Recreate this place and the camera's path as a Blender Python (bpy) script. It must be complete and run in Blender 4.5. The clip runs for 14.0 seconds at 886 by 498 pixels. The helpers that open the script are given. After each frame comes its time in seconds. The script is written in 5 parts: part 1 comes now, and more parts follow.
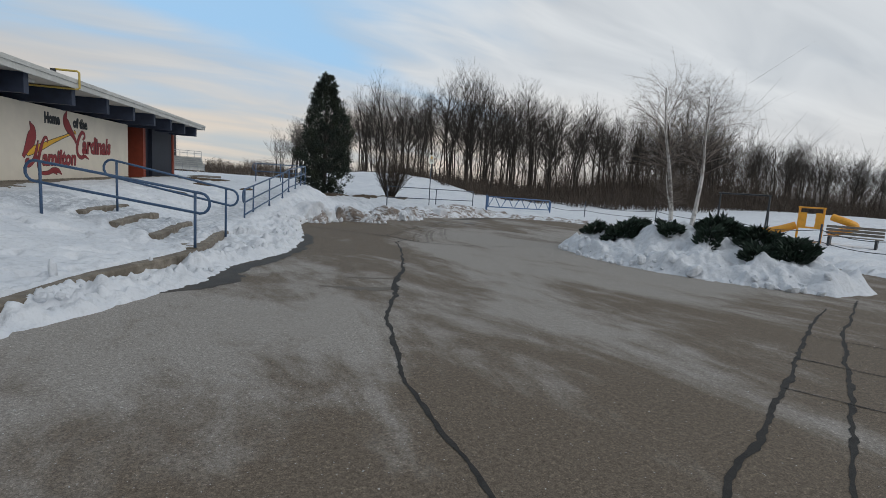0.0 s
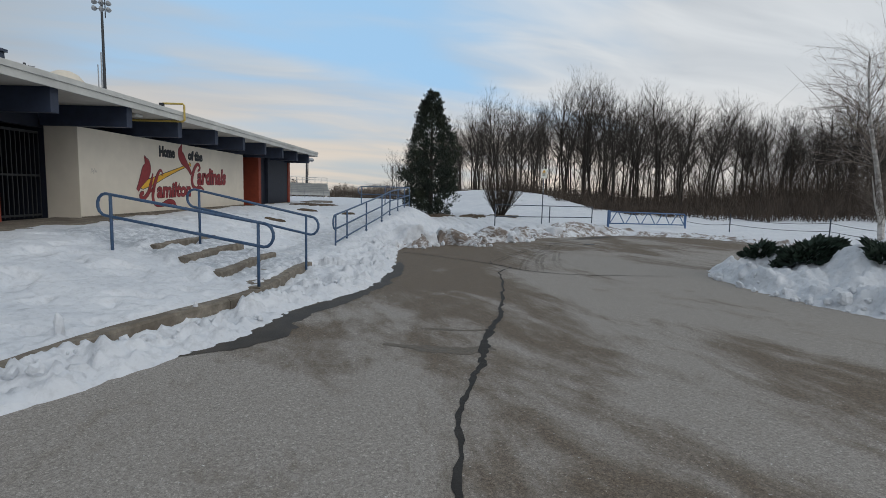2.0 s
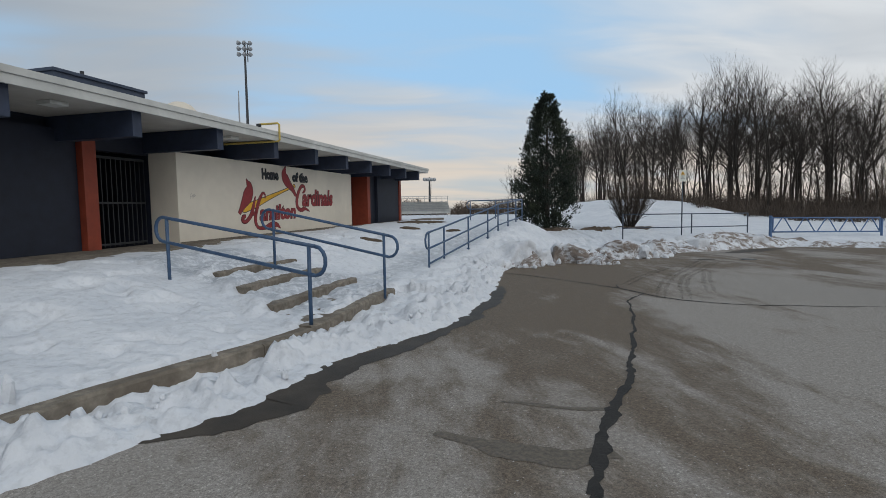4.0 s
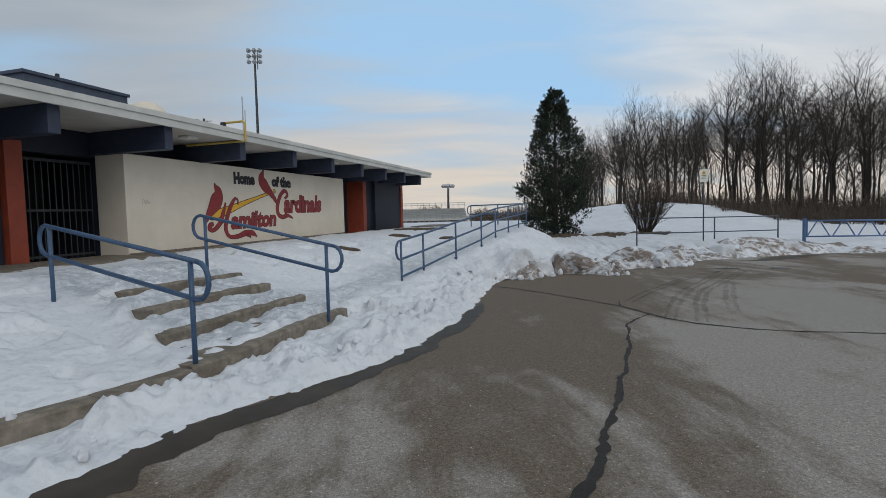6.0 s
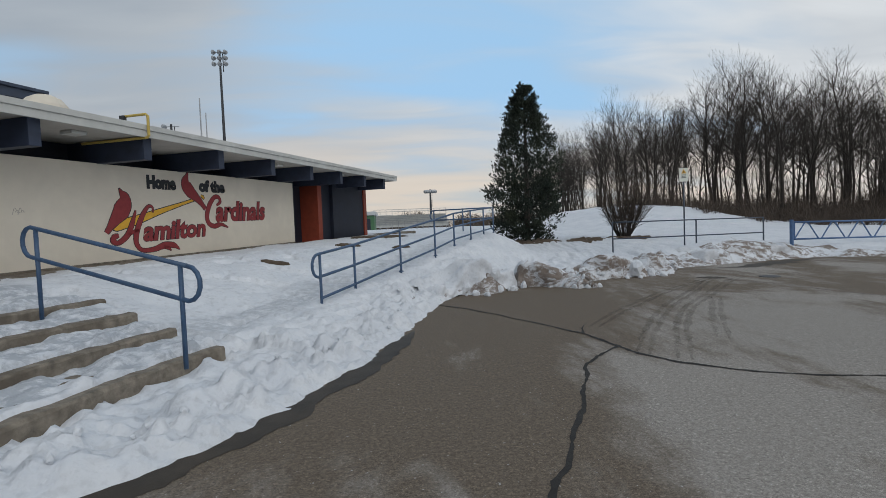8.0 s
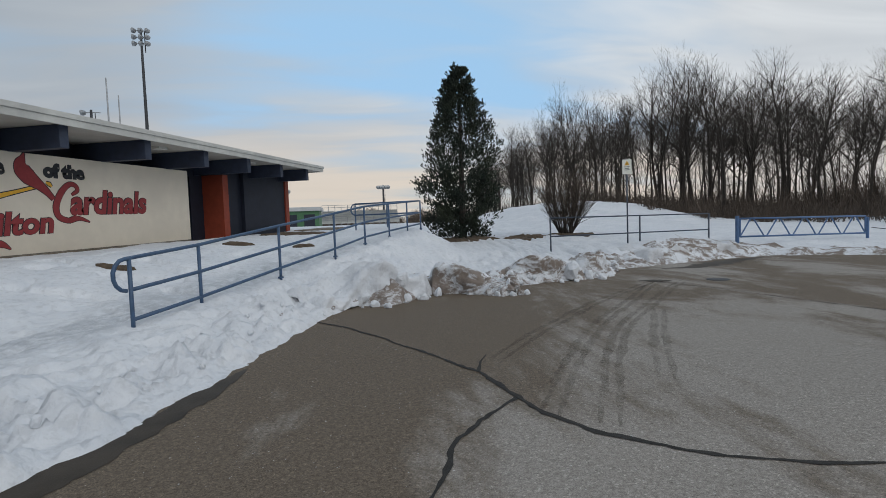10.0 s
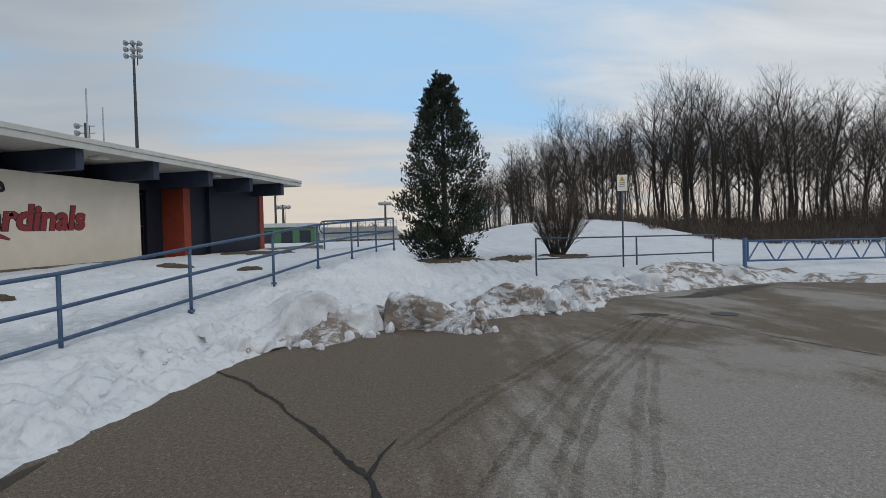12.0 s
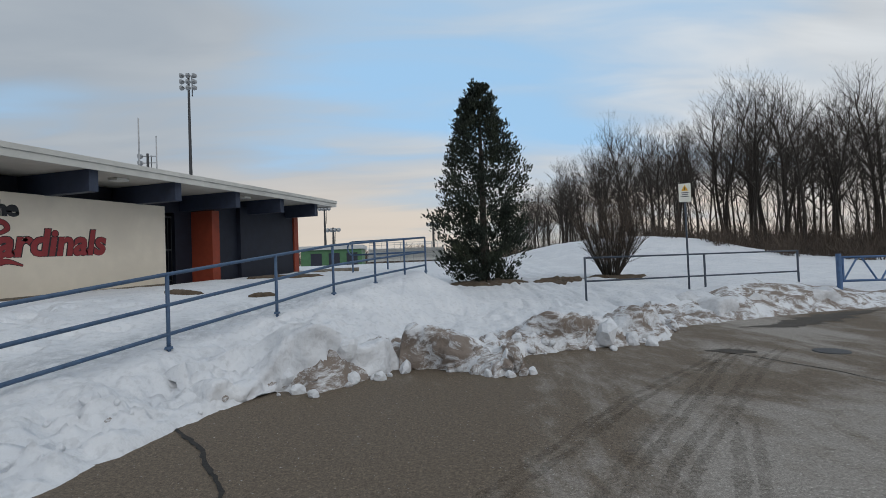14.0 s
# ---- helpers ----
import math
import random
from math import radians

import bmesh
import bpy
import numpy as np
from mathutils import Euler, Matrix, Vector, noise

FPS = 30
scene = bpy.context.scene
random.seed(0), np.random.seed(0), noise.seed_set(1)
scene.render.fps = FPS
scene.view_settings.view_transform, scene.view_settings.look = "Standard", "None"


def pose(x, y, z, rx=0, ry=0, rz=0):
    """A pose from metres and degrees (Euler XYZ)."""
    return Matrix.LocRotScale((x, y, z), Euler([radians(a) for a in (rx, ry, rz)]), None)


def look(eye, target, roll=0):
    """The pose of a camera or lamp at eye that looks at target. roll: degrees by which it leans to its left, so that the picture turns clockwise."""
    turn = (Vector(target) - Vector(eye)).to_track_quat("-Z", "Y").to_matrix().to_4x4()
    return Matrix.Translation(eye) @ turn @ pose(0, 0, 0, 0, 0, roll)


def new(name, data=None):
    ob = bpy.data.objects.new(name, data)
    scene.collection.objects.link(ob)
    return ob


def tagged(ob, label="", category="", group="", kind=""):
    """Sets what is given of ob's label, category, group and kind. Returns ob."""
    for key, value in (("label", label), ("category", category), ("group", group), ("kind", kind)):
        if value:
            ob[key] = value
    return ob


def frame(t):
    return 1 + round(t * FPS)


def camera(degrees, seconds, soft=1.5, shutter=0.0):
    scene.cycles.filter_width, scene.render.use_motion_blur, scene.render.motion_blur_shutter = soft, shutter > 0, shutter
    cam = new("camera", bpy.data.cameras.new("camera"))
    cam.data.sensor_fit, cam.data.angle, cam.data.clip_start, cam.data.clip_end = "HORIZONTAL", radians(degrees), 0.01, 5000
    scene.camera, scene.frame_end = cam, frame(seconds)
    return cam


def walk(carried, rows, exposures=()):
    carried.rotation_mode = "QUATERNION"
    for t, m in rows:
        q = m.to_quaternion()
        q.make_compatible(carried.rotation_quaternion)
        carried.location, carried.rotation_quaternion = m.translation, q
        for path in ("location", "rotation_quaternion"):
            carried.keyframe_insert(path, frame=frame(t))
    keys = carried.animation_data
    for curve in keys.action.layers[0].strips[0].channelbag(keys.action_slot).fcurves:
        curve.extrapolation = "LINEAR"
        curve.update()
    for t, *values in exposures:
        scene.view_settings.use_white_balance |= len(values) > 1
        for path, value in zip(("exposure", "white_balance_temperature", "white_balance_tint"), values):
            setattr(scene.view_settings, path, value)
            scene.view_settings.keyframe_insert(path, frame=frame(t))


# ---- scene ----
# ---------------------------------------------------------------- camera
cam = camera(84.0, 14.0, soft=0.7)
PATH = [
    (0, pose(-3.505, -5.982, 1.619, 82.863, -3.667, -33.082)),
    (0.5, pose(-3.140, -5.602, 1.640, 82.940, -3.669, -32.489)),
    (1, pose(-2.793, -5.168, 1.657, 83.505, -3.716, -30.789)),
    (1.5, pose(-2.488, -4.725, 1.668, 83.999, -2.818, -26.236)),
    (2, pose(-2.229, -4.209, 1.681, 84.253, -1.471, -19.833)),
    (2.5, pose(-1.990, -3.586, 1.664, 84.452, -0.417, -13.562)),
    (3, pose(-1.753, -3.099, 1.661, 84.972, 0.118, -9.622)),
    (5.5, pose(-0.368, -1.163, 1.528, 86.815, 1.358, -3.765)),
    (6, pose(-0.092, -0.784, 1.558, 86.836, 1.374, -3.246)),
    (6.5, pose(0.176, -0.388, 1.580, 86.866, 1.520, -3.265)),
    (7, pose(0.440, 0.097, 1.590, 86.947, 1.884, -3.598)),
    (7.5, pose(0.721, 0.569, 1.581, 87.111, 2.047, -4.389)),
    (8, pose(0.986, 0.982, 1.567, 87.433, 2.172, -4.976)),
    (10.5, pose(2.661, 3.340, 1.494, 86.765, 1.950, -11.318)),
    (11, pose(2.949, 3.664, 1.538, 86.924, 1.943, -12.025)),
    (11.5, pose(3.253, 3.986, 1.568, 87.580, 1.582, -11.645)),
    (12, pose(3.473, 4.341, 1.575, 88.782, 1.512, -9.602)),
    (12.5, pose(3.615, 4.717, 1.562, 90.437, 2.160, -6.275)),
    (13, pose(3.779, 5.040, 1.548, 90.784, 2.038, -4.657)),
    (13.5, pose(3.923, 5.363, 1.547, 90.947, 2.075, -4.191)),
    (14, pose(4.056, 5.693, 1.569, 91.357, 2.204, -3.862)),
]
walk(cam, PATH, exposures=[(0.0, 0.0), (14.0, 0.0)])

# ---------------------------------------------------------------- world and light
SUN_AZ = radians(158)        # from +y towards +x: behind the walker, veiled by cloud
SUN_EL = radians(34)
GLOW_AZ = radians(8)         # warm gap under the cloud along the far horizon


def nlink(tree, a, b):
    tree.links.new(a, b)


def mathn(tree, op, a, b=None, clamp=False):
    n = tree.nodes.new("ShaderNodeMath")
    n.operation, n.use_clamp = op, clamp
    for i, v in enumerate((a, b)):
        if v is None:
            continue
        if isinstance(v, (int, float)):
            n.inputs[i].default_value = v
        else:
            tree.links.new(v, n.inputs[i])
    return n.outputs[0]


def rampn(tree, fac, stops, smooth=False):
    n = tree.nodes.new("ShaderNodeValToRGB")
    n.color_ramp.interpolation = "EASE" if smooth else "LINEAR"
    el = n.color_ramp.elements
    while len(el) < len(stops):
        el.new(0.5)
    for e, (p, c) in zip(el, stops):
        e.position = p
        e.color = (c, c, c, 1) if isinstance(c, (int, float)) else (*c, 1)
    tree.links.new(fac, n.inputs[0])
    return n.outputs[0]


def mixn(tree, fac, a, b, blend="MIX"):
    n = tree.nodes.new("ShaderNodeMix")
    n.data_type, n.blend_type = "RGBA", blend
    for sock, v in ((n.inputs[0], fac), (n.inputs[6], a), (n.inputs[7], b)):
        if isinstance(v, (int, float)):
            sock.default_value = v
        elif isinstance(v, tuple):
            sock.default_value = (*v, 1)
        else:
            tree.links.new(v, sock)
    return n.outputs[2]


def noisen(tree, vec, scale, detail=4, rough=0.55, dist=0.0):
    n = tree.nodes.new("ShaderNodeTexNoise")
    n.inputs["Scale"].default_value = scale
    n.inputs["Detail"].default_value = detail
    n.inputs["Roughness"].default_value = rough
    n.inputs["Distortion"].default_value = dist
    if vec is not None:
        tree.links.new(vec, n.inputs["Vector"])
    return n.outputs["Fac"]


def mapn(tree, vec, scale=(1, 1, 1), rot=(0, 0, 0), loc=(0, 0, 0)):
    n = tree.nodes.new("ShaderNodeMapping")
    n.inputs["Scale"].default_value = scale
    n.inputs["Rotation"].default_value = rot
    n.inputs["Location"].default_value = loc
    tree.links.new(vec, n.inputs["Vector"])
    return n.outputs[0]


def make_world():
    w = bpy.data.worlds.new("evening_sky")
    w.use_nodes = True
    scene.world = w
    t = w.node_tree
    bg = t.nodes["Background"]
    tc = t.nodes.new("ShaderNodeTexCoord").outputs["Generated"]
    sky = t.nodes.new("ShaderNodeTexSky")
    sky.sky_type, sky.sun_disc = "NISHITA", False
    sky.sun_elevation, sky.sun_rotation = SUN_EL, SUN_AZ
    sky.air_density, sky.dust_density = 1.0, 1.5
    sep = t.nodes.new("ShaderNodeSeparateXYZ")
    nlink(t, tc, sep.inputs[0])
    up = mathn(t, "MAXIMUM", sep.outputs[2], 0.0)
    div = mathn(t, "ADD", up, 0.16)
    comb = t.nodes.new("ShaderNodeCombineXYZ")
    nlink(t, mathn(t, "DIVIDE", sep.outputs[0], div), comb.inputs[0])
    nlink(t, mathn(t, "DIVIDE", sep.outputs[1], div), comb.inputs[1])
    flat = comb.outputs[0]
    # broken cloud deck: long soft bands, a blue gap in it to the north
    bands = noisen(t, mapn(t, flat, (0.42, 1.25, 1), (0, 0, radians(24))), 0.75, 3, 0.45, 0.6)
    fine = noisen(t, mapn(t, flat, (0.9, 2.6, 1), (0, 0, radians(24)), (3, 1, 0)), 1.2, 4, 0.5, 0.6)
    dot = t.nodes.new("ShaderNodeVectorMath")
    dot.operation = "DOT_PRODUCT"
    nlink(t, tc, dot.inputs[0])
    dot.inputs[1].default_value = (0.20, 0.905, 0.375)
    gap = rampn(t, dot.outputs["Value"], [(0.78, 0.0), (0.975, 1.0)], True)
    m = mathn(t, "ADD", mathn(t, "MULTIPLY", bands, 0.7), mathn(t, "MULTIPLY", fine, 0.3))
    thin = mathn(t, "SUBTRACT", m, mathn(t, "MULTIPLY", gap, 0.17))
    cloud = rampn(t, thin, [(0.22, 0.0), (0.46, 1.0)], True)
    east = rampn(t, mathn(t, "ADD", mathn(t, "MULTIPLY", sep.outputs[0], 0.5), 0.5), [(0.22, 0.0), (0.80, 1.0)], True)
    dim = rampn(t, fine, [(0.28, (0.375, 0.42, 0.48)), (0.72, (0.475, 0.51, 0.555))])
    bright = rampn(t, fine, [(0.28, (0.57, 0.595, 0.635)), (0.72, (0.80, 0.81, 0.83))])
    shade = mixn(t, east, dim, bright)
    low = rampn(t, up, [(0.0, 1.0), (0.07, 0.85), (0.24, 0.0)], True)
    dot2 = t.nodes.new("ShaderNodeVectorMath")
    dot2.operation = "DOT_PRODUCT"
    nlink(t, tc, dot2.inputs[0])
    dot2.inputs[1].default_value = (math.sin(GLOW_AZ), math.cos(GLOW_AZ), 0.08)
    glow = rampn(t, dot2.outputs["Value"], [(0.55, 0.22), (0.99, 0.95)], True)
    warm = mixn(t, mathn(t, "MULTIPLY", low, glow), shade, (0.82, 0.69, 0.57))
    blue = mixn(t, low, (0.43, 0.69, 0.98), (0.62, 0.61, 0.60))
    skymul = mixn(t, 1.0, sky.outputs[0], (0.08, 0.08, 0.08), "MULTIPLY")
    clear = mixn(t, 0.15, blue, skymul)
    col = mixn(t, cloud, clear, warm)
    below = mathn(t, "LESS_THAN", sep.outputs[2], -0.02)
    col = mixn(t, below, col, (0.45, 0.46, 0.48))
    col = mixn(t, 1.0, col, (0.94, 0.972, 0.985), "MULTIPLY")
    nlink(t, col, bg.inputs[0])
    bg.inputs[1].default_value = 0.96


make_world()
sun = new("sun", bpy.data.lights.new("sun", "SUN"))
sun.data.energy, sun.data.angle, sun.data.color = 0.75, radians(38), (0.97, 0.965, 0.95)
sun.matrix_world = look((0, 0, 60), (-math.sin(SUN_AZ) * math.cos(SUN_EL) * 300, -math.cos(SUN_AZ) * math.cos(SUN_EL) * 300, 60 - 300 * math.sin(SUN_EL)))

# ---------------------------------------------------------------- materials


def material(name, base, rough=0.7, metal=0.0, var=0.12, scale=6.0, bump=0.15, bscale=40.0, spec=0.5, tint=None, tscale=0.8, per_piece=0.0):
    """Principled surface with stains at a wide scale, grain at a fine one and relief."""
    mat = bpy.data.materials.new(name)
    mat.use_nodes = True
    t = mat.node_tree
    b = t.nodes["Principled BSDF"]
    pos = t.nodes.new("ShaderNodeNewGeometry").outputs["Position"]
    n1 = noisen(t, pos, scale, 5, 0.6)
    n2 = noisen(t, pos, tscale, 4, 0.6, 0.4)
    dark = tuple(c * (1 - 2.2 * var) for c in base)
    light = tuple(min(1.0, c * (1 + 1.6 * var)) for c in base)
    col = rampn(t, n1, [(0.3, dark), (0.7, light)])
    if tint:
        col = mixn(t, rampn(t, n2, [(0.42, 0.0), (0.68, 1.0)]), col, tint)
    if per_piece:
        info = t.nodes.new("ShaderNodeObjectInfo").outputs["Random"]
        k = rampn(t, info, [(0.0, 1 - per_piece), (1.0, 1.0)])
        col = mixn(t, 1.0, col, k, "MULTIPLY")
    nlink(t, col, b.inputs["Base Color"])
    b.inputs["Roughness"].default_value = rough
    b.inputs["Metallic"].default_value = metal
    b.inputs["Specular IOR Level"].default_value = spec
    if bump:
        bp = t.nodes.new("ShaderNodeBump")
        bp.inputs["Strength"].default_value = bump
        bp.inputs["Distance"].default_value = 0.02
        nlink(t, noisen(t, pos, bscale, 4, 0.65), bp.inputs["Height"])
        nlink(t, bp.outputs[0], b.inputs["Normal"])
    return mat


def asphalt_material():
    mat = bpy.data.materials.new("asphalt")
    mat.use_nodes = True
    t = mat.node_tree
    b = t.nodes["Principled BSDF"]
    pos = t.nodes.new("ShaderNodeNewGeometry").outputs["Position"]
    grain = noisen(t, pos, 95, 3, 0.7)
    stone = t.nodes.new("ShaderNodeTexVoronoi")
    stone.inputs["Scale"].default_value = 85
    nlink(t, pos, stone.inputs["Vector"])
    coarse = noisen(t, pos, 30, 4, 0.75)
    g2 = mathn(t, "ADD", mathn(t, "MULTIPLY", grain, 0.5), mathn(t, "MULTIPLY", coarse, 0.5))
    base = mixn(t, rampn(t, g2, [(0.36, 0.0), (0.64, 1.0)]), (0.058, 0.044, 0.032), (0.205, 0.162, 0.119))
    # dried salt lies in wide streaks over the middle of the drive, the edges stay damp and brown
    sx = t.nodes.new("ShaderNodeSeparateXYZ")
    nlink(t, pos, sx.inputs[0])
    across = mathn(t, "SUBTRACT", mathn(t, "MULTIPLY", sx.outputs[0], 0.92), mathn(t, "MULTIPLY", sx.outputs[1], 0.40))
    mid = rampn(t, mathn(t, "ADD", mathn(t, "MULTIPLY", across, 0.06), 0.5), [(0.46, 0.0), (0.60, 1.0)], True)
    mid = mathn(t, "MULTIPLY", mid, rampn(t, mathn(t, "ADD", mathn(t, "MULTIPLY", sx.outputs[1], 0.03), 0.5), [(0.72, 1.0), (0.86, 0.35)], True))
    mid = mathn(t, "MULTIPLY", mid, rampn(t, mathn(t, "ADD", mathn(t, "MULTIPLY", sx.outputs[1], 0.05), 0.5), [(0.30, 0.15), (0.50, 1.0)], True))
    nearby = rampn(t, mathn(t, "ADD", mathn(t, "MULTIPLY", sx.outputs[1], 0.05), 0.5), [(0.30, 0.05), (0.50, 0.85), (0.64, 0.80), (0.78, 0.0)], True)
    mid = mathn(t, "MAXIMUM", mid, nearby)
    wide = noisen(t, mapn(t, pos, (1.0, 0.42, 1), (0, 0, radians(-28))), 0.42, 6, 0.62, 0.8)
    scuff = noisen(t, mapn(t, pos, (1.0, 0.5, 1), (0, 0, radians(-40))), 2.6, 6, 0.7, 0.4)
    m = mathn(t, "ADD", mathn(t, "MULTIPLY", wide, 0.72), mathn(t, "MULTIPLY", scuff, 0.28))
    m = mathn(t, "ADD", m, mathn(t, "MULTIPLY", mathn(t, "SUBTRACT", mid, 0.60), 0.16))
    salt = mathn(t, "MULTIPLY", rampn(t, m, [(0.44, 0.04), (0.585, 1.0)], True), rampn(t, g2, [(0.30, 0.25), (0.62, 1.0)]))
    col = mixn(t, mathn(t, "MULTIPLY", salt, 0.80), base, (0.40, 0.38, 0.355))
    chips = rampn(t, noisen(t, pos, 26, 2, 0.8), [(0.68, 0.0), (0.72, 1.0)])
    col = mixn(t, mathn(t, "MULTIPLY", chips, 0.7), col, (0.55, 0.55, 0.55))
    tone = t.nodes.new("ShaderNodeSeparateColor")
    nlink(t, stone.outputs["Color"], tone.inputs[0])
    speck = rampn(t, tone.outputs[0], [(0.0, 0.78), (0.45, 0.97), (0.90, 1.05), (1.0, 1.45)])
    col = mixn(t, 1.0, col, speck, "MULTIPLY")
    col = mixn(t, 1.0, col, rampn(t, noisen(t, pos, 170, 2, 0.6), [(0.36, 0.80), (0.64, 1.20)]), "MULTIPLY")
    nlink(t, col, b.inputs["Base Color"])
    nlink(t, rampn(t, salt, [(0.0, 0.78), (1.0, 0.92)]), b.inputs["Roughness"])
    b.inputs["Specular IOR Level"].default_value = 0.22
    bp = t.nodes.new("ShaderNodeBump")
    bp.inputs["Strength"].default_value, bp.inputs["Distance"].default_value = 0.32, 0.012
    nlink(t, mathn(t, "ADD", g2, mathn(t, "MULTIPLY", stone.outputs["Distance"], 0.6)), bp.inputs["Height"])
    nlink(t, bp.outputs[0], b.inputs["Normal"])
    return mat


def snow_material(name, dirt=0.0):
    mat = bpy.data.materials.new(name)
    mat.use_nodes = True
    t = mat.node_tree
    b = t.nodes["Principled BSDF"]
    pos = t.nodes.new("ShaderNodeNewGeometry").outputs["Position"]
    n = noisen(t, pos, 1.3, 6, 0.65, 0.3)
    fine = noisen(t, pos, 34, 5, 0.7)
    col = rampn(t, n, [(0.3, (0.58, 0.605, 0.645)), (0.7, (0.70, 0.715, 0.74))])
    col = mixn(t, rampn(t, noisen(t, pos, 3.1, 6, 0.75, 0.5), [(0.66, 0.0), (0.82, 0.25 + dirt)]), col, (0.42, 0.37, 0.31))
    worn = rampn(t, noisen(t, pos, 5.5, 5, 0.75, 0.6), [(0.56, 0.0), (0.72, 0.42)])
    col = mixn(t, worn, col, (0.58, 0.62, 0.68))
    col = mixn(t, 1.0, col, rampn(t, noisen(t, pos, 11, 3, 0.55), [(0.34, 0.88), (0.48, 1.0)]), "MULTIPLY")
    if not dirt:
        dv = t.nodes.new("ShaderNodeVectorMath")
        dv.operation = "SUBTRACT"
        nlink(t, pos, dv.inputs[0])
        dv.inputs[1].default_value = (-0.45, 9.35, 0.0)
        sp = t.nodes.new("ShaderNodeSeparateXYZ")
        nlink(t, mapn(t, dv.outputs[0], (1, 1, 1), (0, 0, radians(26.3))), sp.inputs[0])
        wob = mathn(t, "MULTIPLY", mathn(t, "SUBTRACT", noisen(t, pos, 1.1, 4, 0.6), 0.5), 1.6)
        side = mathn(t, "ABSOLUTE", mathn(t, "ADD", mathn(t, "ADD", sp.outputs[0], 0.75), wob))
        lane = rampn(t, side, [(0.25, 1.0), (0.75, 0.0)], True)
        ends = rampn(t, mathn(t, "ADD", mathn(t, "MULTIPLY", sp.outputs[1], 0.05), 0.5), [(0.36, 0.0), (0.42, 1.0), (0.85, 1.0), (0.95, 0.0)], True)
        tread = mathn(t, "MULTIPLY", mathn(t, "MULTIPLY", lane, ends), rampn(t, noisen(t, pos, 7, 5, 0.7), [(0.36, 0.0), (0.58, 0.9)]))
        col = mixn(t, tread, col, (0.44, 0.46, 0.49))
        # feet have worn the snow on the flight of steps to grey ice
        kv = t.nodes.new("ShaderNodeVectorMath")
        kv.operation = "SUBTRACT"
        nlink(t, pos, kv.inputs[0])
        kv.inputs[1].default_value = (-1.30, 7.20, 0.0)
        local = []
        for axis in ((-0.900, 0.436, 0.0), (0.436, 0.900, 0.0)):
            dp = t.nodes.new("ShaderNodeVectorMath")
            dp.operation = "DOT_PRODUCT"
            nlink(t, kv.outputs[0], dp.inputs[0])
            dp.inputs[1].default_value = axis
            local.append(mathn(t, "ADD", mathn(t, "MULTIPLY", dp.outputs["Value"], 0.1), 0.5))
        inq = rampn(t, local[0], [(0.49, 0.0), (0.51, 1.0), (0.88, 1.0), (0.95, 0.0)], True)
        ina = rampn(t, local[1], [(0.22, 0.0), (0.27, 1.0), (0.49, 1.0), (0.52, 0.0)], True)
        ice = mathn(t, "MULTIPLY", mathn(t, "MULTIPLY", inq, ina), rampn(t, noisen(t, pos, 5.0, 6, 0.72, 0.4), [(0.42, 0.0), (0.56, 0.85)]))
        col = mixn(t, ice, col, (0.36, 0.385, 0.42))
    if dirt:
        mess = noisen(t, mapn(t, pos, (1, 1, 1.7)), 2.1, 8, 0.74, 0.6)
        col = mixn(t, rampn(t, mess, [(0.45, 0.0), (0.55, dirt)] if dirt > 0.5 else [(0.32, 0.0), (0.70, dirt)]), col, (0.135, 0.090, 0.056))
    nlink(t, col, b.inputs["Base Color"])
    b.inputs["Roughness"].default_value = 0.85
    b.inputs["Specular IOR Level"].default_value = 0.25
    bp = t.nodes.new("ShaderNodeBump")
    bp.inputs["Strength"].default_value, bp.inputs["Distance"].default_value = 0.75, 0.045
    nlink(t, mathn(t, "ADD", mathn(t, "MULTIPLY", fine, 0.22), noisen(t, pos, 9, 3, 0.5)), bp.inputs["Height"])
    nlink(t, bp.outputs[0], b.inputs["Normal"])
    return mat


M_ASPHALT = asphalt_material()
M_SNOW = snow_material("snow")
M_DIRTY = snow_material("dirty_snow", 0.85)
M_GREY = snow_material("greyed_snow", 0.30)
M_CRACK = material("crack_tar", (0.022, 0.02, 0.018), 0.9, var=0.2, bump=0.4)
M_WET = material("wet_asphalt", (0.050, 0.040, 0.030), 0.6, spec=0.2, var=0.15, scale=3, bump=0.12, bscale=70)
M_CONC = material("concrete", (0.215, 0.185, 0.147), 0.9, var=0.22, scale=9, bump=0.4, tint=(0.125, 0.102, 0.078), tscale=2.4)
M_CREAM = material("cream_paint", (0.70, 0.635, 0.53), 0.75, var=0.02, scale=3, bump=0.12, bscale=60, tint=(0.63, 0.57, 0.48), tscale=0.55)
M_NAVY = material("navy_paint", (0.010, 0.014, 0.028), 0.6, var=0.12, scale=4, bump=0.1)
M_BEAM = material("beam_paint", (0.024, 0.034, 0.062), 0.6, var=0.1, scale=5, bump=0.12)
M_RED = material("rust_red_paint", (0.27, 0.048, 0.022), 0.6, var=0.08, scale=4, bump=0.1)
M_FASCIA = material("fascia_metal", (0.52, 0.52, 0.49), 0.55, var=0.05, scale=3, bump=0.05, tint=(0.42, 0.42, 0.40))
M_SOFFIT = material("soffit_board", (0.50, 0.475, 0.43), 0.85, var=0.04, scale=2, bump=0.08, tint=(0.40, 0.375, 0.33))
M_TRACK = material("tyre_track", (0.11, 0.088, 0.064), 0.85, var=0.32, scale=30, bump=0.6, bscale=60)
